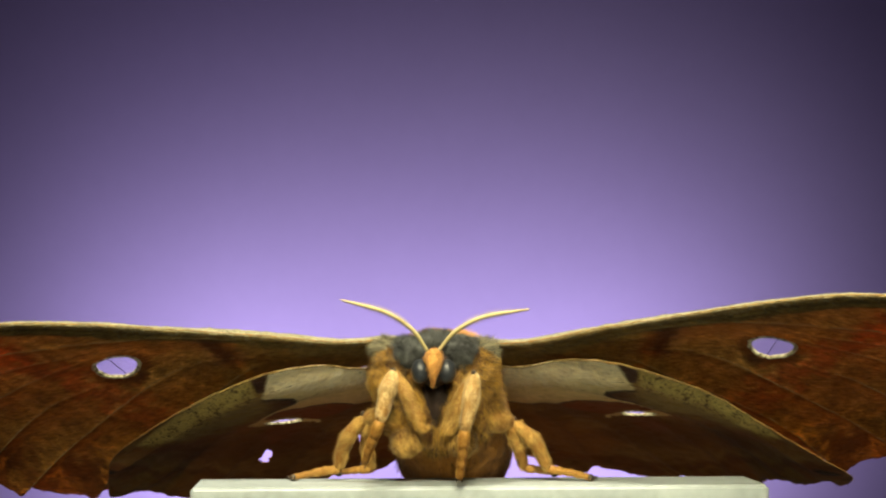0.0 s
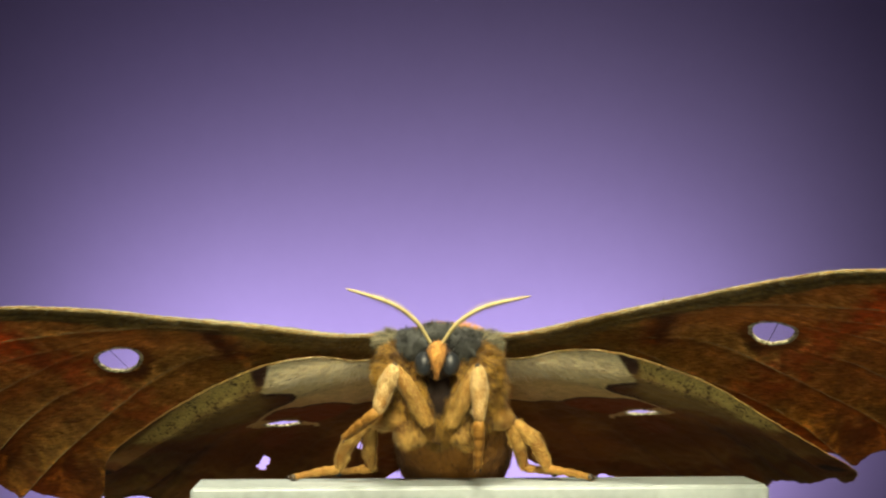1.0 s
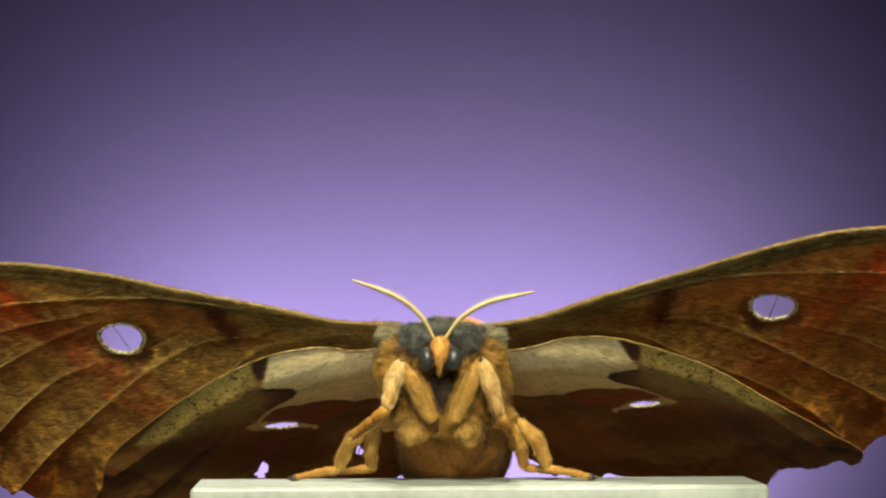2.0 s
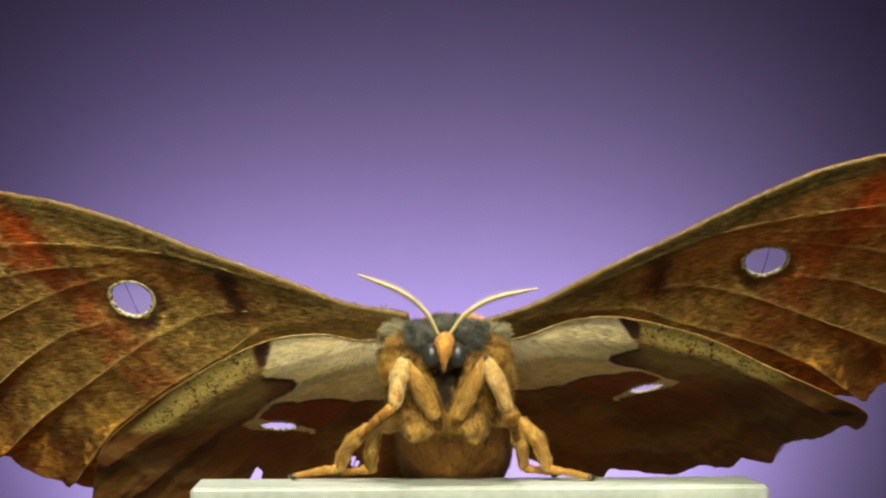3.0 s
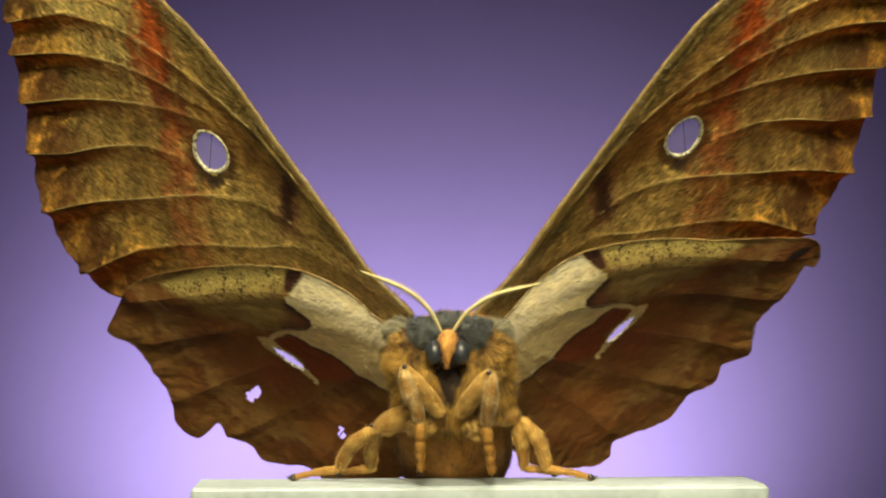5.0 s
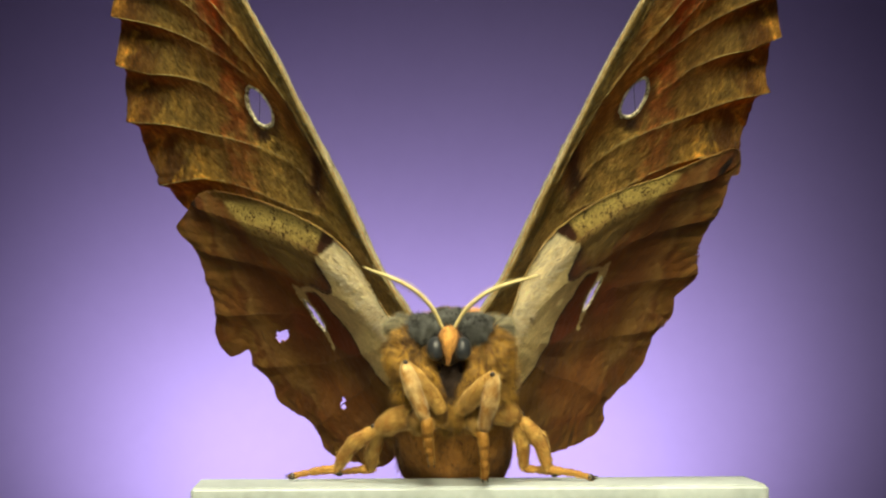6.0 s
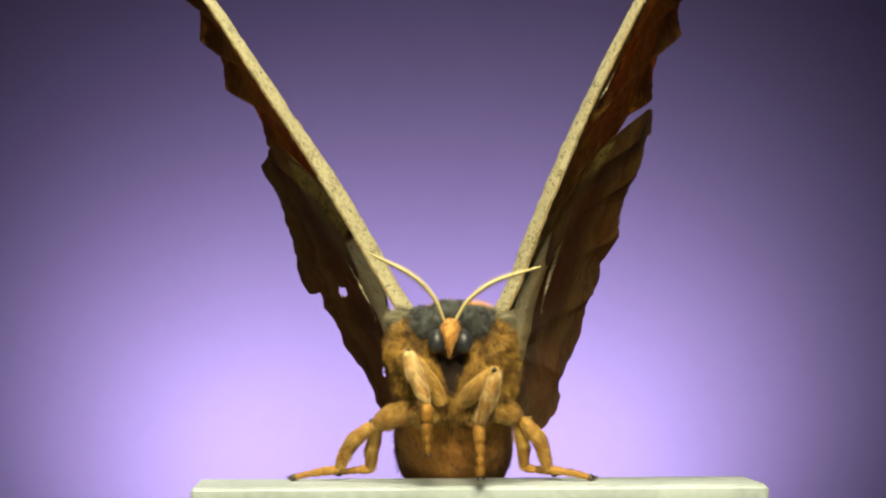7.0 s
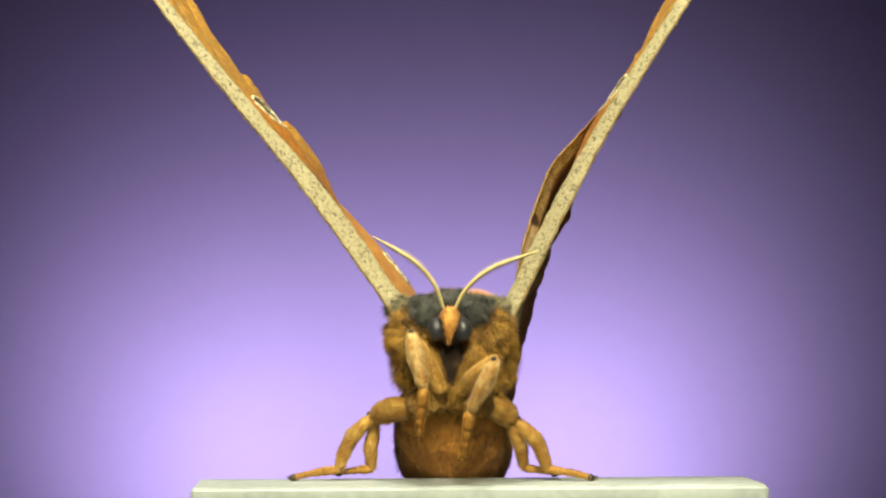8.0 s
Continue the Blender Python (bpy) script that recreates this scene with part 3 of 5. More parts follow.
def wing(name, lead, trail, lift, under, upper, veins, window, side, label, holes=(), costa=1.0, columns=360, rows=230, hairs=30000, plush=None, nap=1.0, vein_size=0.095, vein_mat=None, skin=None):
    """One wing: a thin two-sided sheet between its leading and trailing edge, with veins, costa and window."""
    a, b = spline(lead, columns), spline(trail, columns)
    q = np.linspace(0, 1, rows)[None, :, None]
    plan = a[:, None, :] * (1 - q) + b[:, None, :] * q
    u, v = plan[..., 0], plan[..., 1]
    w = lift(u, v)
    half = 0.05
    sheet = lambda d: np.stack([side * u, v, -(w + d)], -1).reshape(-1, 3) * MM
    verts = np.concatenate([sheet(half), sheet(-half)])
    n = columns * rows
    i, j = np.meshgrid(np.arange(columns - 1), np.arange(rows - 1), indexing="ij")
    k = (i * rows + j).ravel()
    mid = plan[:-1, :-1] * 0.25 + plan[1:, :-1] * 0.25 + plan[:-1, 1:] * 0.25 + plan[1:, 1:] * 0.25
    mu, mv = mid[..., 0].ravel(), mid[..., 1].ravel()
    keep = ~in_oval(mu, mv, window)
    for hole in holes:
        keep &= ~(in_oval(mu + 0.25 * grain(mu, mv, 1.7, 41), mv + 0.25 * grain(mu, mv, 1.9, 42), hole))
    k = k[keep]
    quad = np.stack([k, k + 1, k + rows + 1, k + rows], 1)
    flip = quad[:, ::-1]
    below, above = (quad, flip + n) if side > 0 else (flip, quad + n)
    # rims close the sheet wherever a face ends
    count = {}
    for face in quad:
        for x, y in zip(face, np.roll(face, -1)):
            key = (min(x, y), max(x, y))
            count[key] = count.get(key, 0) + 1
    rim = np.array([(x, y, y + n, x + n) for (x, y), c in count.items() if c == 1])
    faces = np.concatenate([below, above, rim]).tolist()
    me = bpy.data.meshes.new(name)
    me.from_pydata(verts.tolist(), [], faces)
    me.validate()
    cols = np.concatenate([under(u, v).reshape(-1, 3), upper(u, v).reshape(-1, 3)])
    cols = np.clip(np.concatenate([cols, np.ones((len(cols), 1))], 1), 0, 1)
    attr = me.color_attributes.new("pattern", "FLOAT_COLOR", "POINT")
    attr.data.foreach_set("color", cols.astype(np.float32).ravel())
    me.materials.append(skin)
    me.polygons.foreach_set("use_smooth", [True] * len(me.polygons))
    ob = new(name, me)
    ob.parent = moth
    tagged(ob, label)

    def raised(line, d):
        x, y = line[:, 0], line[:, 1]
        return np.stack([side * x, y, -(lift(x, y) + d)], 1)

    bm = bmesh.new()
    if costa > 0.5:
        # a fleshy ridge that slopes up and back from the leading edge
        edge = spline(lead, 200)
        d = np.gradient(edge, axis=0)
        d /= np.linalg.norm(d, axis=1)[:, None]
        inward = np.stack([-d[:, 1], d[:, 0]], 1)
        profile = [(-0.10, -0.16), (-0.02, 0.04), (0.42, 0.40), (0.86, 0.74), (1.3, 1.04), (1.7, 1.26), (2.0, 1.22), (2.3, 0.7), (2.6, 0.0), (1.6, 0.0), (0.5, -0.08)]
        size = taper(200, [(0, costa * 1.35), (0.3, costa * 1.15), (0.6, costa * 0.85), (0.85, costa * 0.5), (1, costa * 0.12)])
        rings = []
        for e, w_in, k in zip(edge, inward, size):
            ring = []
            for a, h in profile:
                x, y = e + w_in * (a * k + 0.12)
                ring.append(bm.verts.new(Vector((side * x, y, -float(lift(np.array(x), np.array(y))) + h * k)) * MM))
            rings.append(ring)
        m = len(profile)
        for r0, r1 in zip(rings, rings[1:]):
            for k in range(m):
                f = bm.faces.new((r0[k], r0[(k + 1) % m], r1[(k + 1) % m], r1[k]))
                f.material_index = 0 if k < 6 else 1
        bm.faces.new(rings[0])
        bm.faces.new(rings[-1][::-1])
        bmesh.ops.recalc_face_normals(bm, faces=bm.faces[:])
    else:
        edge = spline(lead, 90)
        tube(bm, raised(edge + np.array((0, 0.1)), 0.0), taper(90, [(0, costa), (0.5, costa), (1, costa * 0.3)]), 8, 0.8)
        for f in bm.faces:
            f.material_index = 1
    for p in bm.verts:
        p.co += Vector((noise.noise(p.co * 2600), noise.noise(p.co * 2600 + Vector((5, 5, 5))), noise.noise(p.co * 2600 + Vector((9, 2, 5))))) * 0.08 * MM
    ridge = part("costa", bm, COSTA, ob, "thick tan and grey scaled leading edge" if costa > 0.5 else "")
    ridge.data.materials.append(COSTA_EDGE)
    fur("costa_fuzz", ridge, 5000 if costa > 0.5 else 300, 0.42, 0.045, (side, 0.25, 0), COSTA if costa > 0.5 else COSTA_EDGE, 0.8, 17 + side, ob)
    for line in veins:
        bm = bmesh.new()
        tube(bm, raised(spline(line, 40), 0.0), taper(40, [(0, 0.04), (0.4, vein_size), (1, vein_size * 0.6)]), 6, 1.5)
        part("vein", bm, vein_mat, ob)

    # fine scales and hairs that lie over the membrane, in its colours
    rng = np.random.default_rng(len(name) * 7 + side)
    ii, jj = rng.uniform(0.01, 0.88, hairs) * columns, rng.uniform(0.01, 0.93, hairs) * rows
    i0, j0 = ii.astype(int), jj.astype(int)
    hu, hv = u[i0, j0] + rng.normal(0, 0.12, hairs), v[i0, j0] + rng.normal(0, 0.12, hairs)
    free = ~in_oval(hu, hv, window, 0.4)
    for hole in holes:
        free &= ~in_oval(hu, hv, hole, 0.4)
    hu, hv = hu[free], hv[free]
    ang = np.arctan2(hv, hu) + rng.normal(0, 0.35, len(hu))
    size = rng.uniform(0.5, 1.3, len(hu)) * np.where(np.hypot(hu, hv) < 16, 1.3, 0.9) * nap
    if plush:
        size = size * (1 + 3.2 * plush(hu, hv))
    du, dv = np.cos(ang), np.sin(ang)
    width = rng.uniform(0.025, 0.055, len(hu))
    top = lambda x, y, d: np.stack([side * x, y, -(lift(x, y) + d)], -1)
    root_a, root_b = top(hu - dv * width, hv + du * width, 0.04), top(hu + dv * width, hv - du * width, 0.04)
    tips = top(hu + du * size, hv + dv * size, 0.04 + 0.22 * size * rng.uniform(0.3, 1.2, len(hu)))
    tri = np.stack([root_a, root_b, tips], 1).reshape(-1, 3) * MM
    hm = bpy.data.meshes.new("fuzz")
    hm.from_pydata(tri.tolist(), [], np.arange(len(tri)).reshape(-1, 3).tolist())
    tone = under(hu, hv) * (rng.uniform(0.6, 1.7, (len(hu), 1)) if nap > 0.5 else rng.uniform(0.8, 1.3, (len(hu), 1)))
    if plush:
        tone = blend(tone, 0.9 * plush(hu, hv) * rng.uniform(0, 1, len(hu)), (0.96, 0.93, 0.80))
    tone = np.repeat(np.clip(np.concatenate([tone, np.ones((len(hu), 1))], 1), 0, 1), 3, 0)
    hm.color_attributes.new("pattern", "FLOAT_COLOR", "POINT").data.foreach_set("color", tone.astype(np.float32).ravel())
    hm.materials.append(skin)
    down = new("fuzz", hm)
    down.parent = ob
    tagged(down, kind="stuff")

    (cu, cv), ra, rb, turn = window
    c, s = math.cos(radians(turn)), math.sin(radians(turn))
    ang = np.linspace(0, 2 * math.pi, 56, endpoint=False)
    oval = lambda g: np.stack([cu + (ra + g) * np.cos(ang) * c - (rb + g) * np.sin(ang) * s, cv + (ra + g) * np.cos(ang) * s + (rb + g) * np.sin(ang) * c], 1)
    wide = 0.26 if rb > 1.5 else 0.12
    bm = bmesh.new()
    shape = [(-0.12, 0.02), (0.05, 0.20), (wide, 0.16), (wide + 0.15, 0.03), (wide, -0.16), (0.05, -0.20)]
    rings = []
    for g, d in shape:
        p = raised(oval(g), d)
        p += np.array([[noise.noise(Vector(x) * 2.2 + Vector((g * 9, d * 9, 3))) * 0.16 for _ in range(3)] for x in p])
        rings.append([bm.verts.new(x * MM) for x in p])
    for r0, r1 in zip(rings, rings[1:] + rings[:1]):
        for m in range(56):
            bm.faces.new((r0[m], r0[(m + 1) % 56], r1[(m + 1) % 56], r1[m]))
    part("eyespot_ring", bm, RING, ob, "pale yellow rim of the eyespot")
    bm = bmesh.new()
    bm.faces.new([bm.verts.new(x * MM) for x in raised(oval(0.06), 0.0)])
    pane = part("window_pane", bm, PANE, ob, "clear window membrane of the eyespot", smooth=False)
    pane.visible_shadow = False
    if rb > 1.5:
        bm = bmesh.new()
        line = np.array([(cu + 0.5 * rb * 0.3, cv - rb), (cu + 0.1, cv), (cu - 0.5, cv + rb * 1.05)])
        tube(bm, raised(spline(line, 12), 0.03), 0.038, 5)
        part("window_vein", bm, DARK_FUR, ob, "thin dark vein across the window")
    return ob


FW = "brown and tan forewing with a red band and clear eyespot window"
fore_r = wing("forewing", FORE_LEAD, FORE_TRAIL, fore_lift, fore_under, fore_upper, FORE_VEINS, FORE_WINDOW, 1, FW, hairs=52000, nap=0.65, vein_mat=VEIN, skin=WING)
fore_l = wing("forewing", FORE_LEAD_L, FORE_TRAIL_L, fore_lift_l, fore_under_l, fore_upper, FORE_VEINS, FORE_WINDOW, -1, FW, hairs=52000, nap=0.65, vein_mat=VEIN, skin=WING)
hind_r = wing("hindwing", HIND_LEAD, HIND_TRAIL, hind_lift, hind_under, hind_upper, HIND_VEINS, HIND_WINDOW, 1,
              "maroon and brown hindwing with a pale patch and scalloped edge", costa=0.13, hairs=14000, plush=hind_plush, nap=0.4, vein_size=0.07, vein_mat=DARK_VEIN, skin=SMOOTH_WING)
hind_l = wing("hindwing", TORN_LEAD, TORN_TRAIL, torn_lift, hind_under, hind_upper, HIND_VEINS, HIND_WINDOW, -1,
              "tattered maroon and brown hindwing with holes and a torn tip", (((18.9, 28.5), 0.7, 1.7, -20), ((6.1, 29.0), 0.5, 1.0, 10)), costa=0.13, hairs=14000, plush=hind_plush, nap=0.4, vein_size=0.07, vein_mat=DARK_VEIN, skin=SMOOTH_WING)


# body, placed as at the middle of the wing beat
def build_body():
    bm = bmesh.new()
    lump(bm, (0.9, 2.0, 12.8), (5.9, 6.8, 6.1), 0.08)
    lump(bm, (-2.2, -1.6, 12.2), (3.8, 4.6, 5.4), 0.1, (0, 14, 0))
    lump(bm, (4.2, -1.6, 12.2), (3.8, 4.6, 5.4), 0.1, (0, -14, 0))
    lump(bm, (1.0, -2.4, 9.0), (3.4, 3.2, 3.6), 0.1)
    thorax = part("thorax", bm, SKIN, moth, "furry orange-brown thorax")
    fur("fur", thorax, 52000, 1.1, 0.05, (0, 0.1, -1), ORANGE_FUR, 0.55, 3)
    for s, x in ((-1, -4.1), (1, 5.2)):
        bm = bmesh.new()
        lump(bm, (x - 0.3 * s * -1, -3.8, 13.9), (2.1, 2.5, 2.7), 0.22, (0, s * 10, 0), wave=2.0)
        lobe = part("side_lobe", bm, SKIN, thorax, "fluffy golden lobe beside the head")
        fur("lobe_hair", lobe, 12000, 1.0, 0.05, (s * 0.6, -0.2, -0.5), ORANGE_FUR, 0.4, 31 + s, thorax)
        bm = bmesh.new()
        tube(bm, spline([(0.7 + s * 3.0, -5.0, 13.2), (0.7 + s * 2.4, -5.9, 10.6), (0.7 + s * 1.5, -6.1, 8.2), (0.7 + s * 0.9, -5.5, 6.4)], 18),
             taper(18, [(0, 1.0), (0.25, 1.5), (0.6, 1.35), (1, 0.5)]), 16, 1.0, (0, 1, 0))
        coxa = part("coxa", bm, SKIN, thorax, "furry golden-brown hip of a front leg")
        fur("coxa_hair", coxa, 13000, 1.0, 0.05, (-s * 0.3, -0.1, -1), ORANGE_FUR, 0.62, 37 + s, thorax)
    for x in (-2.5, 3.5):
        bm = lump(bmesh.new(), (x, -4.9, 6.9), (1.9, 1.7, 1.6), 0.15, (0, 25 if x > 0 else -25, 0))
        hip = part("hip", bm, SKIN, thorax, "rounded golden hip of a middle leg")
        fur("hip_hair", hip, 7000, 0.6, 0.03, (0, -0.3, -1), LEG, 0.7, 43 + int(x), thorax)
    bm = bmesh.new()
    for s, x in ((-1, -2.5), (1, 3.8)):
        lump(bm, (x - s * 0.25, -4.6, 16.6), (1.75, 2.1, 1.7), 0.18)
        lump(bm, (x + s * 0.3, -1.8, 17.1), (1.9, 2.8, 1.4), 0.12, (0, s * 25, 0))
    lump(bm, (0.7, -2.8, 17.9), (2.6, 2.6, 1.3), 0.08)
    collar = part("collar", bm, GREY_FUR, thorax, "dark grey woolly collar behind the head")
    for x, z in ((-4.8, 17.0), (5.9, 16.9)):
        bm = bmesh.new()
        lump(bm, (x, -0.2, z), (1.8, 2.4, 1.4), 0.15)
        tuft = part("shoulder_tuft", bm, SHOULDER, thorax, "olive-grey hairy tuft at the wing root")
        fur("shoulder_hair", tuft, 2600, 1.1, 0.07, (math.copysign(1, x), 0.2, -0.1), SHOULDER, 0.75, 23 + int(x), thorax)
    bm = bmesh.new()
    lump(bm, (3.4, 2.4, 17.0), (2.8, 2.8, 1.9), 0.12)
    lump(bm, (-1.6, 2.4, 16.4), (2.0, 2.4, 1.9), 0.12)
    back = part("back_tuft", bm, BACK_FUR, thorax, "bright orange tuft on the back")
    fur("back_hair", back, 6000, 0.9, 0.035, (0, 0.5, 0.3), BACK_FUR, 0.5, 53, thorax)
    fur("collar_fur", collar, 18000, 0.68, 0.042, (0, 0.3, -0.5), GREY_FUR, 0.66, 5, thorax)

    bm = bmesh.new()
    lump(bm, (0.5, -7.0, 14.9), (2.0, 2.2, 2.0), 0.05)
    head = part("head", bm, DARK_FUR, moth, "small orange-faced head with dark eyes")
    for x in (-1.05, 1.90):
        bm = bmesh.new()
        lump(bm, (x, -8.3, 14.75), (1.05, 1.1, 1.35), 0.0, seg=32)
        part("eye", bm, EYE, head, "glossy blue-black compound eye")
    bm = bmesh.new()
    tube(bm, spline([(0.45, -8.3, 16.4), (0.45, -9.1, 16.0), (0.42, -9.7, 15.3), (0.40, -9.8, 14.2), (0.40, -9.6, 13.2)], 14),
         taper(14, [(0, 0.95), (0.16, 1.12), (0.42, 0.80), (0.75, 0.38), (1, 0.05)]), 14, 1.0, (0, 1, 0))
    face = part("face_tuft", bm, FACE_FUR, head, "pointed orange tuft on the face")
    fur("face_hair", face, 2400, 0.55, 0.045, (0, -0.1, -1), FACE_FUR, 0.75, 7, head)
    # throat and its hair coloured near black as the deep shade between the coxae
    bm = bmesh.new()
    lump(bm, (0.5, -5.6, 11.8), (1.5, 1.0, 2.8), 0.05)
    throat = part("throat", bm, DARK_FUR, head, "dark brown throat under the face, its colour standing in for deep shade")
    fur("throat_hair", throat, 2200, 0.9, 0.05, (0, -0.2, -1), DARK_FUR, 0.6, 13, head)

    bm = bmesh.new()
    ring = np.linspace(0, 1, 70)
    girth = np.interp(ring, [0, 0.06, 0.14, 0.24, 0.42, 0.72, 0.92, 1], [2.0, 4.6, 6.1, 6.7, 6.9, 5.2, 2.4, 0.6]) * (1 + 0.004 * np.cos(ring * 13 * 2 * math.pi))
    tube(bm, spline([(1.0, -1.0, 11.2), (1.1, 2.4, 8.6), (1.2, 6.5, 5.4), (1.3, 11.5, 2.6), (1.3, 19, -1.0), (1.3, 29, -5.0)], 70), girth, 40, 1.04, (0, 0, 1))
    abdomen = part("abdomen", bm, ABDOMEN, moth, "plump dark orange-brown abdomen hanging behind the block")
    fur("fur", abdomen, 36000, 0.8, 0.06, (0, 0.3, -1), ABDOMEN, 0.72, 9)
    return thorax, head


thorax, head = build_body()


def antenna(side):
    """Comb-like, curved horn; its root is at its origin."""
    bm = bmesh.new()
    pts = [(0, 0, 0), (side * 1.5, -0.7, 2.4), (side * 4.3, -1.8, 4.5), (side * 9.2, -3.2, 6.2)]
    line = spline(pts, 40)
    tube(bm, line, taper(40, [(0, 0.18), (0.2, 0.23), (0.7, 0.22), (0.95, 0.10), (1, 0.03)]), 8, 1.25)
    for i in range(3, 38):
        d = line[i + 1] - line[i]
        d /= np.linalg.norm(d)
        out = np.cross(d, (0, 1, 0)) * 0.55 * math.sin(math.pi * i / 40)
        for s in (-1, 1):
            tube(bm, [line[i], line[i] + s * out * 0.6 + d * 0.15 + (0, 0.15, 0), line[i] + s * out + d * 0.35 + (0, 0.35, 0)], [0.05, 0.04, 0.015], 4, 1, (0, 1, 0.1))
    return part("antenna", bm, ANTENNA, head, "pale yellow curved antenna")


ant_l, ant_r = antenna(-1), antenna(1)


def limb(name, length, stops, bend, parent, hairs, coat, label="", seed=1, claws=False, nap=0.6):
    """A hairy leg piece from its origin down its own z axis, as one mesh."""
    n = 26
    path = [(0, -bend * math.sin(math.pi * t), -length * t) for t in np.linspace(0, 1, n)]
    bm = tube(bmesh.new(), path, taper(n, stops), 14, 0.85, (0, 1, 0.01))
    for v in bm.verts:
        v.co += Vector((noise.noise(v.co * 900 + Vector((seed, 0, 0))), noise.noise(v.co * 900 + Vector((0, seed, 0))), 0)) * 0.08 * MM
    ob = part(name, bm, LEG_SKIN, parent, label)
    ob.data.materials.append(coat)
    verts, faces = hairs_of(ob, hairs, nap, 0.03, (0, 0, -1), 0.80, seed + 40)
    bm = bmesh.new()
    bm.from_mesh(ob.data)
    made = [bm.verts.new(v) for v in verts]
    for f in faces:
        bm.faces.new([made[i] for i in f]).material_index = 1
    if claws:
        old = set(bm.faces)
        lump(bm, (0, 0, -length + 0.3), (0.40, 0.42, 0.50), 0.1, seg=14)
        for s in (-1, 1):
            tube(bm, [(s * 0.12, 0, -length), (s * 0.35, -0.1, -length - 0.3), (s * 0.30, -0.1, -length - 0.55)], [0.13, 0.09, 0.03], 6, 1, (0, 1, 0.1))
        for f in bm.faces:
            if f not in old:
                f.material_index = 2
        ob.data.materials.append(CLAW)
    for f in bm.faces:
        f.smooth = True
    bm.to_mesh(ob.data)
    bm.free()
    return ob


FEMUR_STOPS = [(0, 0.95), (0.3, 1.2), (0.75, 1.0), (1, 0.5)]
TIBIA_STOPS = [(0, 0.42), (0.12, 0.72), (0.35, 0.92), (0.7, 0.80), (0.92, 0.62), (1, 0.36)]
TARSUS_STOPS = [(0, 0.34), (0.06, 0.50), (0.30, 0.52), (0.36, 0.36), (0.42, 0.46), (0.54, 0.44), (0.59, 0.32), (0.65, 0.42), (0.74, 0.38), (0.79, 0.29), (0.85, 0.36), (1, 0.30)]


def leg(name, label, femur, tibia, tarsus, seed, thick=(1.0, 1.0, 1.0), bow=0.3, coat=LEG):
    """A jointed leg: femur with knee, tibia and tarsus on it. Lengths in mm."""
    fat = lambda stops, k: [(p, r * thick[k]) for p, r in stops]
    a = limb(name, femur, fat(FEMUR_STOPS, 0), 0.3, moth, 6000, LEG, label, seed)
    b = limb("tibia", tibia, fat(TIBIA_STOPS, 1), bow, a, 6500, coat, "pale tan furry tibia" if coat is TIBIA else "", seed + 1)
    c = limb("tarsus", tarsus, fat(TARSUS_STOPS, 2), 0.12, a, 2200, TARSUS, "slender jointed orange tarsus with dark claws", seed + 2, True, 0.3)
    bm = lump(bmesh.new(), (0, -0.42 * thick[0], -femur - 0.25), (0.30, 0.30, 0.30), 0.05, seg=12)
    part("knee", bm, CLAW, a, "small glossy black knee joint")
    return a, b, c


FRONT, MID, REAR = "furry orange-tan front leg, partly raised", "furry orange-tan middle leg gripping the block", "furry orange-tan hind leg gripping the block"
front_l = leg("front_leg", FRONT, 7.4, 6.6, 5.6, 11, (1.0, 1.12, 1.45), coat=TIBIA)
front_r = leg("front_leg", FRONT, 7.4, 6.6, 5.6, 21, (1.0, 1.12, 1.45), coat=TIBIA)
mid_l = leg("middle_leg", MID, 5.2, 7.1, 5.6, 31, (1.2, 0.95, 1.0), 0.75)
mid_r = leg("middle_leg", MID, 4.6, 6.8, 5.3, 41, (1.2, 0.95, 1.0), 0.75)
rear_l = leg("hind_leg", REAR, 5.2, 5.6, 4.1, 51, (0.95, 0.85, 0.9), 0.3)
rear_r = leg("hind_leg", REAR, 4.6, 5.9, 3.9, 61, (0.95, 0.85, 0.9), 0.3)


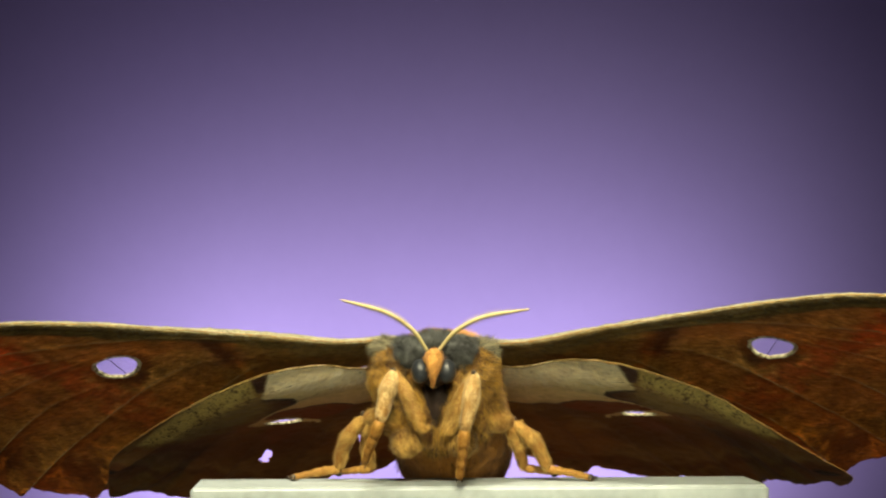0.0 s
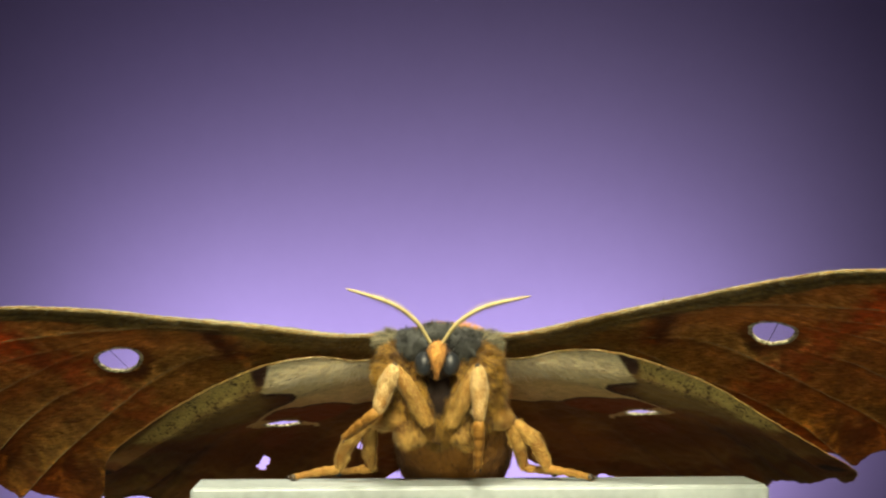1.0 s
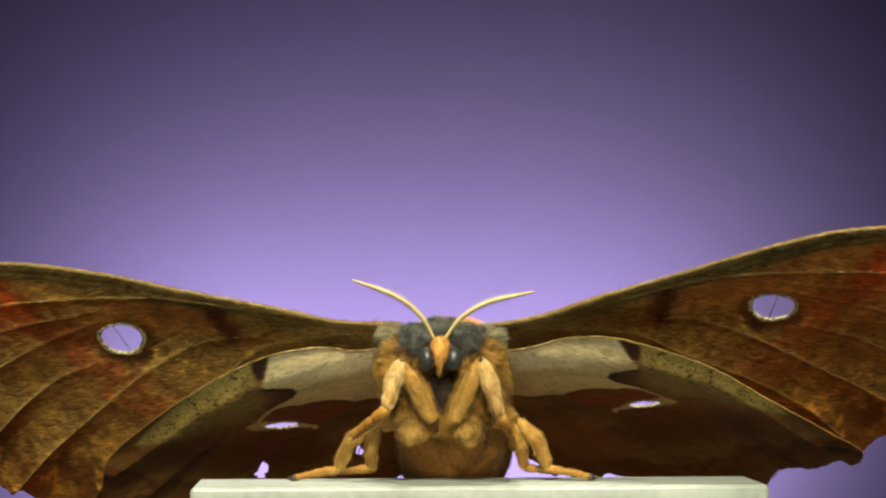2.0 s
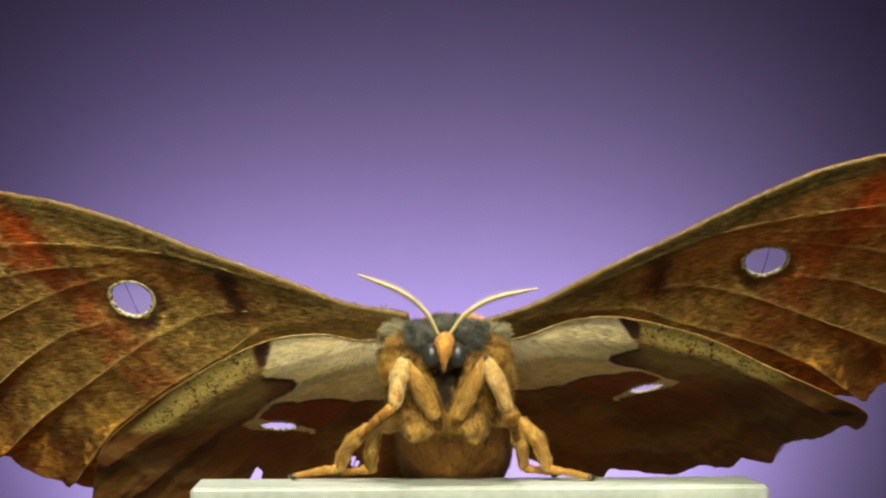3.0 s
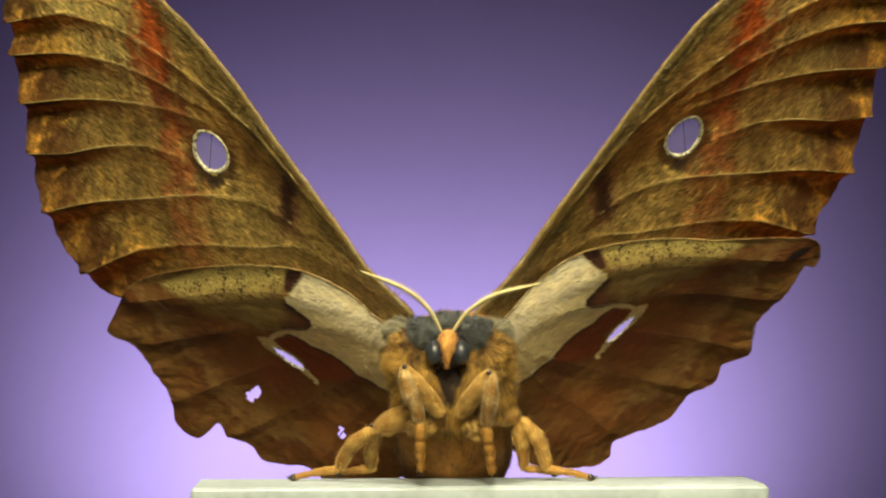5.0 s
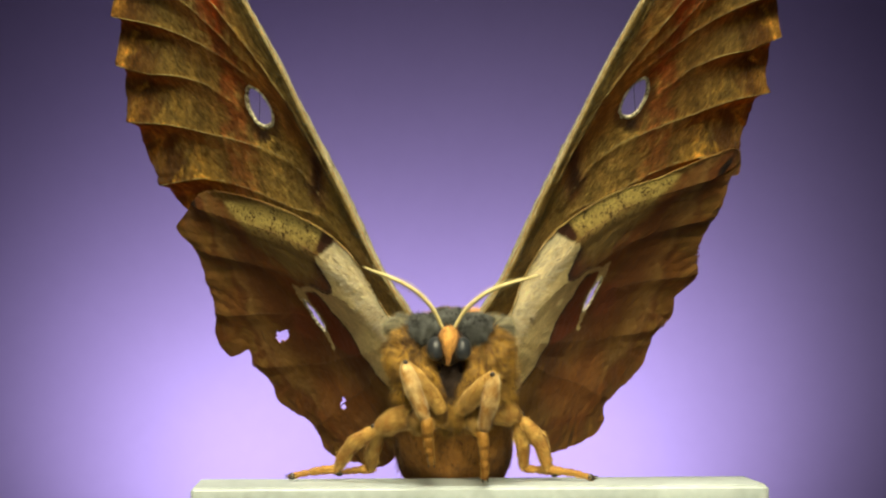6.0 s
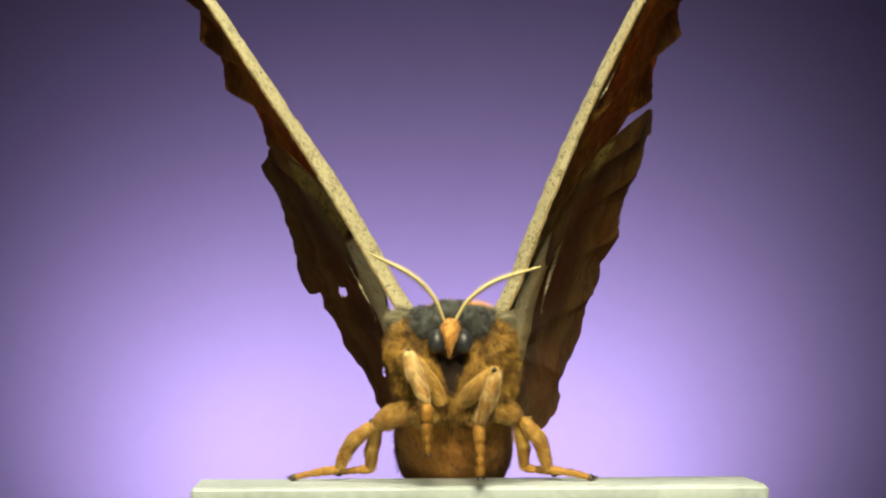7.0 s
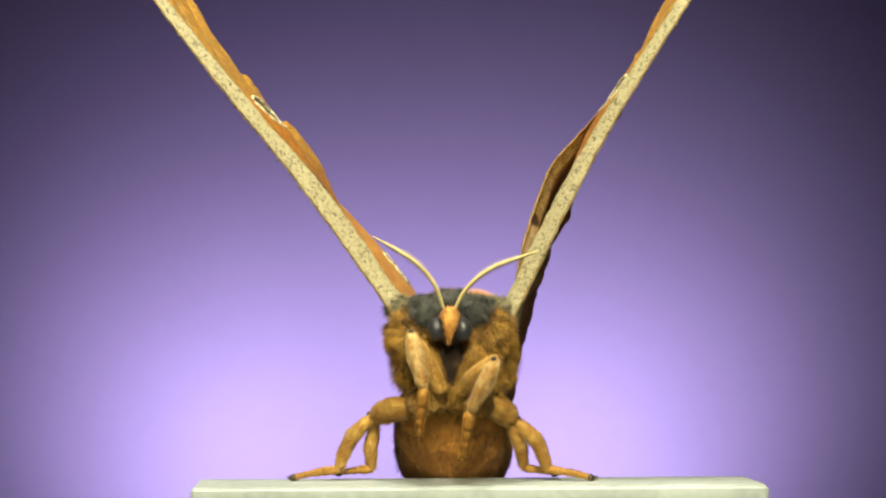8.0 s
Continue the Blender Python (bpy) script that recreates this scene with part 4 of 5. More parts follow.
# ---------------------------------------------------------------- what moves
def motions():
    walk(fore_l, [
        (0, pose(-0.00774, 0.00075, 0.01562, -27.4, -7.2, -6.1)),
        (1, pose(-0.00755, 0.00058, 0.01626, -31.2, -6.7, -6.4)),
        (2.5, pose(-0.00701, 0.00049, 0.01852, -46.2, -2.2, -7.7)),
        (3.5, pose(-0.00604, 0.00130, 0.01960, -52.7, 8.3, -8.7)),
        (4.5, pose(-0.00545, 0.00140, 0.01992, -56.5, 26.3, -15.1)),
        (5.1, pose(-0.00555, 0.00100, 0.02073, -59.5, 36.8, -21.4)),
        (6.5, pose(-0.00569, 0.00029, 0.02093, -41.6, 51.5, -31.3)),
        (7, pose(-0.00479, 0.00006, 0.01832, -28.5, 53.1, -32.6)),
        (7.5, pose(-0.00564, -0.00131, 0.01783, -22.5, 54.0, -32.8)),
        (8, pose(-0.00537, -0.00191, 0.01821, -17.0, 51.4, -29.5)),
    ])
    walk(fore_r, [
        (0, pose(0.00634, -0.00082, 0.01522, -27.4, 2.0, -4.9)),
        (1, pose(0.00639, -0.00061, 0.01611, -29.9, 0.5, -6.6)),
        (2.5, pose(0.00662, -0.00072, 0.01818, -36.0, -5.6, -5.2)),
        (3.5, pose(0.00680, -0.00011, 0.01885, -39.7, -16.5, 0.9)),
        (4.5, pose(0.00608, 0.00049, 0.02003, -46.0, -30.4, 6.7)),
        (5.1, pose(0.00553, 0.00045, 0.02055, -47.9, -39.5, 11.4)),
        (6.5, pose(0.00670, -0.00042, 0.02045, -41.0, -56.6, 25.5)),
        (7, pose(0.00784, -0.00104, 0.01952, -33.0, -61.1, 27.8)),
        (7.5, pose(0.00821, -0.00202, 0.01836, -24.5, -60.6, 28.7)),
        (8, pose(0.00814, -0.00206, 0.01826, -26.5, -58.7, 31.7)),
    ])
    walk(hind_l, [
        (0, pose(-0.00800, 0.00076, 0.01495, -22.5, -12.0, -1.9)),
        (1, pose(-0.00793, 0.00055, 0.01604, -26.9, -11.7, -0.7)),
        (2.5, pose(-0.00769, 0.00044, 0.01824, -34.5, -13.5, 3.0)),
        (3.5, pose(-0.00678, 0.00113, 0.01940, -40.2, -4.5, 2.2)),
        (4.5, pose(-0.00534, 0.00143, 0.01986, -40.8, 10.4, -3.9)),
        (5.1, pose(-0.00462, 0.00121, 0.02011, -43.6, 23.1, -12.1)),
        (6.5, pose(-0.00438, 0.00069, 0.01974, -49.4, 49.4, -33.3)),
        (7, pose(-0.00468, 0.00013, 0.01860, -45.0, 54.7, -37.9)),
        (7.5, pose(-0.00505, -0.00133, 0.01820, -43.3, 58.3, -42.4)),
        (8, pose(-0.00473, -0.00197, 0.01868, -26.4, 51.1, -36.5)),
    ])
    walk(hind_r, [
        (0, pose(0.00708, -0.00097, 0.01483, -22.7, 5.6, -11.5)),
        (1, pose(0.00715, -0.00079, 0.01597, -26.2, 5.0, -13.0)),
        (2.5, pose(0.00719, -0.00077, 0.01775, -29.5, 0.2, -12.7)),
        (3.5, pose(0.00697, -0.00013, 0.01925, -32.6, -6.4, -8.6)),
        (4.5, pose(0.00574, 0.00065, 0.02024, -37.1, -20.3, -1.6)),
        (5.1, pose(0.00492, 0.00067, 0.02022, -41.7, -32.6, 5.2)),
        (6.5, pose(0.00623, -0.00010, 0.01928, -53.9, -56.9, 33.5)),
        (7, pose(0.00682, -0.00090, 0.01967, -59.7, -60.4, 46.0)),
        (7.5, pose(0.00760, -0.00204, 0.01868, -61.8, -62.9, 55.1)),
        (8, pose(0.00741, -0.00205, 0.01867, -56.9, -65.0, 53.4)),
    ])
    walk(thorax, [
        (0, pose(-0.00146, 0.00000, -0.00197, 0.0, -0.0, 0.0)),
        (0.5, pose(-0.00127, 0.00000, -0.00162, 0.0, -0.0, 0.0)),
        (1, pose(-0.00108, 0.00000, -0.00117, 0.0, -0.0, 0.0)),
        (2.5, pose(-0.00051, 0.00000, -0.00041, 0.0, -0.0, 0.0)),
        (3, pose(-0.00025, 0.00000, -0.00019, 0.0, -0.0, 0.0)),
        (3.5, pose(-0.00019, 0.00000, -0.00013, 0.0, -0.0, 0.0)),
        (4, pose(-0.00006, 0.00000, -0.00010, 0.0, -0.0, 0.0)),
        (4.5, pose(0.00000, 0.00000, 0.00000, 0.0, -0.0, 0.0)),
        (5, pose(0.00010, 0.00000, 0.00010, 0.0, -0.0, 0.0)),
        (5.2, pose(0.00013, 0.00000, 0.00019, 0.0, -0.0, 0.0)),
        (6.5, pose(0.00032, 0.00000, 0.00083, 0.0, -0.0, 0.0)),
        (7, pose(0.00038, 0.00000, 0.00133, 0.0, -0.0, 0.0)),
        (7.5, pose(0.00032, 0.00000, 0.00197, 0.0, -0.0, 0.0)),
        (8, pose(0.00032, 0.00000, 0.00267, 0.0, -0.0, 0.0)),
    ])
    walk(head, [
        (0, pose(-0.00146, 0.00000, -0.00197, 0.0, -0.0, 0.0)),
        (0.5, pose(-0.00127, 0.00000, -0.00162, 0.0, -0.0, 0.0)),
        (1, pose(-0.00108, 0.00000, -0.00117, 0.0, -0.0, 0.0)),
        (2.5, pose(-0.00051, 0.00000, -0.00041, 0.0, -0.0, 0.0)),
        (3, pose(-0.00025, 0.00000, -0.00019, 0.0, -0.0, 0.0)),
        (3.5, pose(-0.00019, 0.00000, -0.00013, 0.0, -0.0, 0.0)),
        (4, pose(-0.00006, 0.00000, -0.00010, 0.0, -0.0, 0.0)),
        (4.5, pose(0.00000, 0.00000, 0.00000, 0.0, -0.0, 0.0)),
        (5, pose(0.00010, 0.00000, 0.00010, 0.0, -0.0, 0.0)),
        (5.2, pose(0.00013, 0.00000, 0.00019, 0.0, -0.0, 0.0)),
        (6.5, pose(0.00032, 0.00000, 0.00083, 0.0, -0.0, 0.0)),
        (7, pose(0.00038, 0.00000, 0.00133, 0.0, -0.0, 0.0)),
        (7.5, pose(0.00032, 0.00000, 0.00197, 0.0, -0.0, 0.0)),
        (8, pose(0.00032, 0.00000, 0.00267, 0.0, -0.0, 0.0)),
    ])
    walk(ant_l, [
        (0, pose(-0.00025, -0.00900, 0.01700, 0.0, -3.5, 0.0)),
        (1, pose(-0.00025, -0.00900, 0.01700, 0.0, -1.0, 0.0)),
        (2.5, pose(-0.00025, -0.00900, 0.01700, 0.0, 2.5, 0.0)),
        (4.5, pose(-0.00025, -0.00900, 0.01700, 0.0, 3.0, 0.0)),
        (6.5, pose(-0.00025, -0.00900, 0.01700, 0.0, 4.0, 0.0)),
        (7, pose(-0.00025, -0.00900, 0.01700, 0.0, 8.0, 0.0)),
        (7.5, pose(-0.00025, -0.00900, 0.01700, 0.0, 9.7, 0.0)),
        (8, pose(-0.00025, -0.00900, 0.01700, 0.0, 11.4, 0.0)),
    ])
    walk(ant_r, [
        (0, pose(0.00095, -0.00900, 0.01700, 0.0, 9.4, 0.0)),
        (1, pose(0.00095, -0.00900, 0.01700, 0.0, 5.8, 0.0)),
        (2.5, pose(0.00095, -0.00900, 0.01700, 0.0, 6.4, 0.0)),
        (4.5, pose(0.00095, -0.00900, 0.01700, 0.0, 6.0, 0.0)),
        (6.5, pose(0.00095, -0.00900, 0.01700, 0.0, 1.5, 0.0)),
        (7, pose(0.00095, -0.00900, 0.01700, 0.0, 1.6, 0.0)),
        (7.5, pose(0.00095, -0.00900, 0.01700, 0.0, 0.2, 0.0)),
        (8, pose(0.00095, -0.00900, 0.01700, 0.0, -0.5, 0.0)),
    ])
    walk(front_l[0], [
        (0, pose(-0.00206, -0.00630, 0.00603, -175.4, 26.9, -171.2)),
        (0.5, pose(-0.00187, -0.00630, 0.00638, -175.2, 28.1, -170.8)),
        (1, pose(-0.00168, -0.00630, 0.00683, 177.5, 30.3, -169.9)),
        (2.5, pose(-0.00111, -0.00630, 0.00759, 169.7, 30.5, -169.8)),
        (3.5, pose(-0.00079, -0.00630, 0.00787, 169.7, 31.9, -169.2)),
        (4.5, pose(-0.00060, -0.00630, 0.00800, 160.7, 39.4, -165.7)),
        (5.1, pose(-0.00049, -0.00630, 0.00814, 159.8, 42.4, -164.1)),
        (6.5, pose(-0.00028, -0.00630, 0.00883, 162.1, 40.3, -165.2)),
        (7, pose(-0.00022, -0.00630, 0.00933, 163.1, 36.8, -167.1)),
        (7.5, pose(-0.00028, -0.00630, 0.00997, 166.7, 30.4, -169.9)),
        (8, pose(-0.00028, -0.00630, 0.01067, 168.3, 29.2, -170.3)),
    ])
    walk(front_l[1], [
        (0, pose(0.00000, -0.00000, -0.00740, 131.4, -21.2, -144.5)),
        (0.5, pose(-0.00000, -0.00000, -0.00740, 122.2, -28.0, -141.2)),
        (1, pose(0.00000, -0.00000, -0.00740, 116.0, -20.5, -139.5)),
        (2.5, pose(-0.00000, -0.00000, -0.00740, 112.5, -10.7, -141.1)),
        (3.5, pose(-0.00000, 0.00000, -0.00740, 122.9, -6.4, -144.2)),
        (4.5, pose(0.00000, -0.00000, -0.00740, 164.6, -9.2, -132.6)),
        (5.1, pose(-0.00000, 0.00000, -0.00740, 156.2, -7.8, -132.1)),
        (6.5, pose(0.00000, -0.00000, -0.00740, 133.8, 3.0, -147.9)),
        (7, pose(-0.00000, 0.00000, -0.00740, 130.4, 4.3, -149.9)),
        (7.5, pose(-0.00000, 0.00000, -0.00740, 141.0, 0.5, -148.2)),
        (8, pose(-0.00000, 0.00000, -0.00740, 141.4, 0.7, -149.0)),
    ])
    walk(front_l[2], [
        (0, pose(0.00416, -0.00311, -0.00333, 178.6, -53.1, -138.9)),
        (0.5, pose(0.00479, -0.00332, -0.00429, 155.1, -65.0, -121.3)),
        (1, pose(0.00462, -0.00385, -0.00469, 117.8, -64.8, -75.7)),
        (2.5, pose(0.00419, -0.00445, -0.00491, 124.7, -56.6, -84.8)),
        (3.5, pose(0.00357, -0.00426, -0.00384, 132.0, -55.0, -90.6)),
        (4.5, pose(0.00198, -0.00043, -0.00112, 106.5, -20.9, -133.8)),
        (5.1, pose(0.00252, -0.00118, -0.00142, 152.6, -22.7, -128.0)),
        (6.5, pose(0.00233, -0.00416, -0.00284, 163.0, -22.5, -133.0)),
        (7, pose(0.00224, -0.00451, -0.00313, 158.6, -22.6, -136.1)),
        (7.5, pose(0.00215, -0.00355, -0.00227, 166.4, -23.6, -141.4)),
        (8, pose(0.00207, -0.00356, -0.00224, 167.8, -28.9, -138.6)),
    ])
    walk(front_r[0], [
        (0, pose(0.00054, -0.00630, 0.00603, 166.0, -25.9, 171.6)),
        (0.5, pose(0.00073, -0.00630, 0.00638, 172.3, -24.9, 172.0)),
        (1, pose(0.00092, -0.00630, 0.00683, 165.7, -26.6, 171.4)),
        (2.5, pose(0.00149, -0.00630, 0.00759, 168.2, -25.8, 171.7)),
        (3.5, pose(0.00181, -0.00630, 0.00787, 161.7, -33.1, 168.7)),
        (4.5, pose(0.00200, -0.00630, 0.00800, 154.2, -37.5, 166.7)),
        (5.1, pose(0.00211, -0.00630, 0.00814, 148.4, -43.9, 163.2)),
        (6.5, pose(0.00232, -0.00630, 0.00883, 152.2, -53.8, 155.8)),
        (7, pose(0.00238, -0.00630, 0.00933, 153.1, -56.1, 153.5)),
        (7.5, pose(0.00232, -0.00630, 0.00997, 155.4, -58.9, 150.2)),
        (8, pose(0.00232, -0.00630, 0.01067, 153.8, -57.5, 151.9)),
    ])
    walk(front_r[1], [
        (0, pose(0.00000, -0.00000, -0.00740, 139.1, -1.6, 149.1)),
        (0.5, pose(-0.00000, 0.00000, -0.00740, 160.1, 8.3, 145.2)),
        (1, pose(-0.00000, 0.00000, -0.00740, 126.6, 2.4, 145.9)),
        (2.5, pose(-0.00000, 0.00000, -0.00740, 130.0, 24.9, 130.4)),
        (3.5, pose(-0.00000, -0.00000, -0.00740, 112.6, 15.0, 130.1)),
        (4.5, pose(-0.00000, 0.00000, -0.00740, 154.4, 12.4, 121.8)),
        (5.1, pose(0.00000, 0.00000, -0.00740, 150.5, 8.0, 114.0)),
        (6.5, pose(0.00000, -0.00000, -0.00740, 140.5, 2.8, 118.0)),
        (7, pose(0.00000, -0.00000, -0.00740, 142.6, 2.0, 117.1)),
        (7.5, pose(0.00000, -0.00000, -0.00740, 143.4, 0.8, 118.7)),
        (8, pose(0.00000, 0.00000, -0.00740, 138.9, -2.0, 126.9)),
    ])
    walk(front_r[2], [
        (0, pose(-0.00210, -0.00378, -0.00241, 174.2, 15.4, 148.8)),
        (0.5, pose(-0.00201, -0.00133, -0.00126, 178.0, 16.1, 152.1)),
        (1, pose(-0.00311, -0.00430, -0.00347, 173.9, 20.7, 144.3)),
        (2.5, pose(-0.00500, -0.00192, -0.00355, 166.3, 54.1, 101.6)),
        (3.5, pose(-0.00508, -0.00342, -0.00495, 169.9, 42.2, 105.0)),
        (4.5, pose(-0.00310, -0.00042, -0.00159, 139.7, 26.1, 117.6)),
        (5.1, pose(-0.00329, -0.00059, -0.00171, 138.3, 16.3, 118.7)),
        (6.5, pose(-0.00383, -0.00175, -0.00232, 135.2, 17.1, 107.7)),
        (7, pose(-0.00365, -0.00166, -0.00216, 123.2, 14.0, 112.5)),
        (7.5, pose(-0.00349, -0.00183, -0.00210, 133.5, 13.2, 112.3)),
        (8, pose(-0.00336, -0.00275, -0.00243, 144.7, 12.3, 115.3)),
    ])
    walk(mid_l[0], [
        (0, pose(-0.00388, -0.00419, 0.00672, -97.1, 20.4, -106.3)),
        (1, pose(-0.00320, -0.00434, 0.00701, -87.9, 19.3, -100.7)),
        (2.5, pose(-0.00295, -0.00432, 0.00737, -83.0, 20.9, -109.1)),
        (3.5, pose(-0.00282, -0.00438, 0.00750, -75.8, 17.5, -93.2)),
        (4.5, pose(-0.00274, -0.00438, 0.00756, -74.8, 17.9, -94.7)),
        (5.1, pose(-0.00271, -0.00438, 0.00763, -71.9, 17.2, -91.8)),
        (6.5, pose(-0.00268, -0.00437, 0.00795, -67.8, 17.6, -93.4)),
        (7, pose(-0.00296, -0.00426, 0.00812, -72.1, 19.2, -100.2)),
        (7.5, pose(-0.00327, -0.00408, 0.00835, -73.3, 20.5, -106.7)),
        (8, pose(-0.00404, -0.00328, 0.00848, -75.3, 22.3, -120.3)),
    ])
    walk(mid_l[1], [
        (0, pose(0.00000, 0.00000, -0.00520, 65.3, -20.3, 0.6)),
        (1, pose(0.00000, 0.00000, -0.00520, 51.9, -12.1, 8.0)),
        (2.5, pose(0.00000, 0.00000, -0.00520, 38.4, -23.1, 4.9)),
        (3.5, pose(0.00000, 0.00000, -0.00520, 38.8, 0.3, 13.4)),
        (4.5, pose(0.00000, -0.00000, -0.00520, 35.9, -1.6, 12.6)),
        (5.1, pose(0.00000, 0.00000, -0.00520, 33.8, 3.2, 14.0)),
        (6.5, pose(0.00000, 0.00000, -0.00520, 27.1, 1.4, 12.8)),
        (7, pose(0.00000, 0.00000, -0.00520, 30.9, -10.8, 9.5)),
        (7.5, pose(0.00000, 0.00000, -0.00520, 30.9, -22.0, 6.5)),
        (8, pose(-0.00000, 0.00000, -0.00520, 31.8, -46.6, -0.8)),
    ])
    walk(mid_l[2], [
        (0, pose(0.00096, 0.00646, -0.00798, 10.1, -23.9, -5.4)),
        (1, pose(0.00013, 0.00566, -0.00949, 1.9, -19.1, -1.1)),
        (2.5, pose(0.00180, 0.00458, -0.01032, -6.6, -27.0, 1.3)),
        (3.5, pose(-0.00106, 0.00432, -0.01073, -8.1, -11.6, 2.3)),
        (4.5, pose(-0.00075, 0.00409, -0.01095, -9.6, -13.0, 2.6)),
        (5.1, pose(-0.00127, 0.00376, -0.01109, -11.6, -10.1, 2.9)),
        (6.5, pose(-0.00086, 0.00312, -0.01152, -16.3, -11.4, 4.0)),
        (7, pose(0.00053, 0.00378, -0.01119, -14.6, -18.2, 4.2)),
        (7.5, pose(0.00186, 0.00388, -0.01085, -16.2, -24.3, 5.4)),
        (8, pose(0.00443, 0.00369, -0.00934, -21.5, -36.4, 9.8)),
    ])
    walk(mid_r[0], [
        (0, pose(0.00409, -0.00391, 0.00700, -85.2, -22.5, 122.9)),
        (1, pose(0.00464, -0.00346, 0.00731, -82.0, -22.9, 130.3)),
        (2.5, pose(0.00498, -0.00335, 0.00766, -81.3, -22.8, 128.2)),
        (3.5, pose(0.00514, -0.00331, 0.00779, -81.3, -22.8, 127.4)),
        (4.5, pose(0.00521, -0.00330, 0.00785, -81.1, -22.8, 127.3)),
        (5.1, pose(0.00521, -0.00332, 0.00790, -80.0, -22.8, 127.3)),
        (6.5, pose(0.00495, -0.00373, 0.00829, -75.7, -21.8, 115.9)),
        (7, pose(0.00500, -0.00371, 0.00850, -72.8, -21.7, 114.9)),
        (7.5, pose(0.00492, -0.00374, 0.00879, -67.0, -21.4, 112.8)),
        (8, pose(0.00496, -0.00365, 0.00903, -60.1, -21.8, 115.3)),
    ])
    walk(mid_r[1], [
        (0, pose(0.00000, -0.00000, -0.00460, 35.4, 42.1, 0.6)),
        (1, pose(-0.00000, 0.00000, -0.00460, 31.7, 55.0, 2.2)),
        (2.5, pose(0.00000, -0.00000, -0.00460, 37.1, 53.9, 3.8)),
        (3.5, pose(0.00000, -0.00000, -0.00460, 40.0, 53.5, 4.8)),
        (4.5, pose(-0.00000, -0.00000, -0.00460, 40.5, 53.5, 4.8)),
        (5.1, pose(-0.00000, 0.00000, -0.00460, 38.4, 53.6, 3.3)),
        (6.5, pose(0.00000, 0.00000, -0.00460, 36.6, 36.6, -3.1)),
        (7, pose(-0.00000, 0.00000, -0.00460, 33.5, 35.5, -4.8)),
        (7.5, pose(0.00000, 0.00000, -0.00460, 25.6, 31.9, -8.4)),
        (8, pose(0.00000, -0.00000, -0.00460, 12.1, 34.1, -13.6)),
    ])
    walk(mid_r[2], [
        (0, pose(-0.00375, 0.00390, -0.00872, -10.4, 40.3, -3.4)),
        (1, pose(-0.00487, 0.00339, -0.00791, -19.9, 46.4, -10.3)),
        (2.5, pose(-0.00465, 0.00380, -0.00779, -19.2, 44.5, -9.6)),
        (3.5, pose(-0.00454, 0.00401, -0.00770, -18.6, 43.8, -9.1)),
        (4.5, pose(-0.00451, 0.00405, -0.00767, -18.8, 43.7, -9.3)),
        (5.1, pose(-0.00452, 0.00397, -0.00776, -20.3, 43.5, -10.3)),
        (6.5, pose(-0.00303, 0.00423, -0.00898, -18.1, 33.2, -7.6)),
        (7, pose(-0.00297, 0.00402, -0.00922, -21.0, 31.8, -9.0)),
        (7.5, pose(-0.00278, 0.00338, -0.00980, -26.3, 29.1, -11.3)),
        (8, pose(-0.00329, 0.00227, -0.01010, -35.7, 29.3, -16.6)),
    ])
    walk(rear_l[0], [
        (0, pose(-0.00353, 0.00100, 0.00603, -98.0, 17.1, -91.5)),
        (1, pose(-0.00320, 0.00105, 0.00642, -88.7, 9.2, -67.4)),
        (2.5, pose(-0.00265, 0.00121, 0.00685, -83.7, 8.9, -66.5)),
        (3.5, pose(-0.00322, 0.00089, 0.00689, -77.6, 4.9, -56.6)),
        (4.5, pose(-0.00312, 0.00093, 0.00697, -76.7, 4.8, -56.5)),
        (5.1, pose(-0.00320, 0.00084, 0.00699, -74.4, 3.8, -54.1)),
        (6.5, pose(-0.00311, 0.00086, 0.00733, -70.5, 3.6, -53.6)),
        (7, pose(-0.00293, 0.00098, 0.00765, -72.8, 7.2, -62.2)),
        (7.5, pose(-0.00281, 0.00103, 0.00802, -72.3, 10.4, -70.7)),
        (8, pose(-0.00289, 0.00100, 0.00834, -70.7, 16.8, -90.4)),
    ])
    walk(rear_l[1], [
        (0, pose(0.00000, 0.00000, -0.00520, 101.4, -15.1, -17.5)),
        (1, pose(0.00000, 0.00000, -0.00520, 94.0, 16.3, 14.0)),
        (2.5, pose(0.00000, -0.00000, -0.00520, 83.0, 17.8, 11.9)),
        (3.5, pose(-0.00000, 0.00000, -0.00520, 88.7, 34.8, 26.6)),
        (4.5, pose(0.00000, 0.00000, -0.00520, 86.2, 35.2, 25.8)),
        (5.1, pose(0.00000, 0.00000, -0.00520, 86.7, 39.7, 29.3)),
        (6.5, pose(0.00000, 0.00000, -0.00520, 80.0, 41.7, 25.8)),
        (7, pose(0.00000, 0.00000, -0.00520, 74.9, 27.0, 13.3)),
        (7.5, pose(0.00000, 0.00000, -0.00520, 69.7, 12.1, 3.3)),
        (8, pose(0.00000, 0.00000, -0.00520, 64.2, -22.9, -11.5)),
    ])
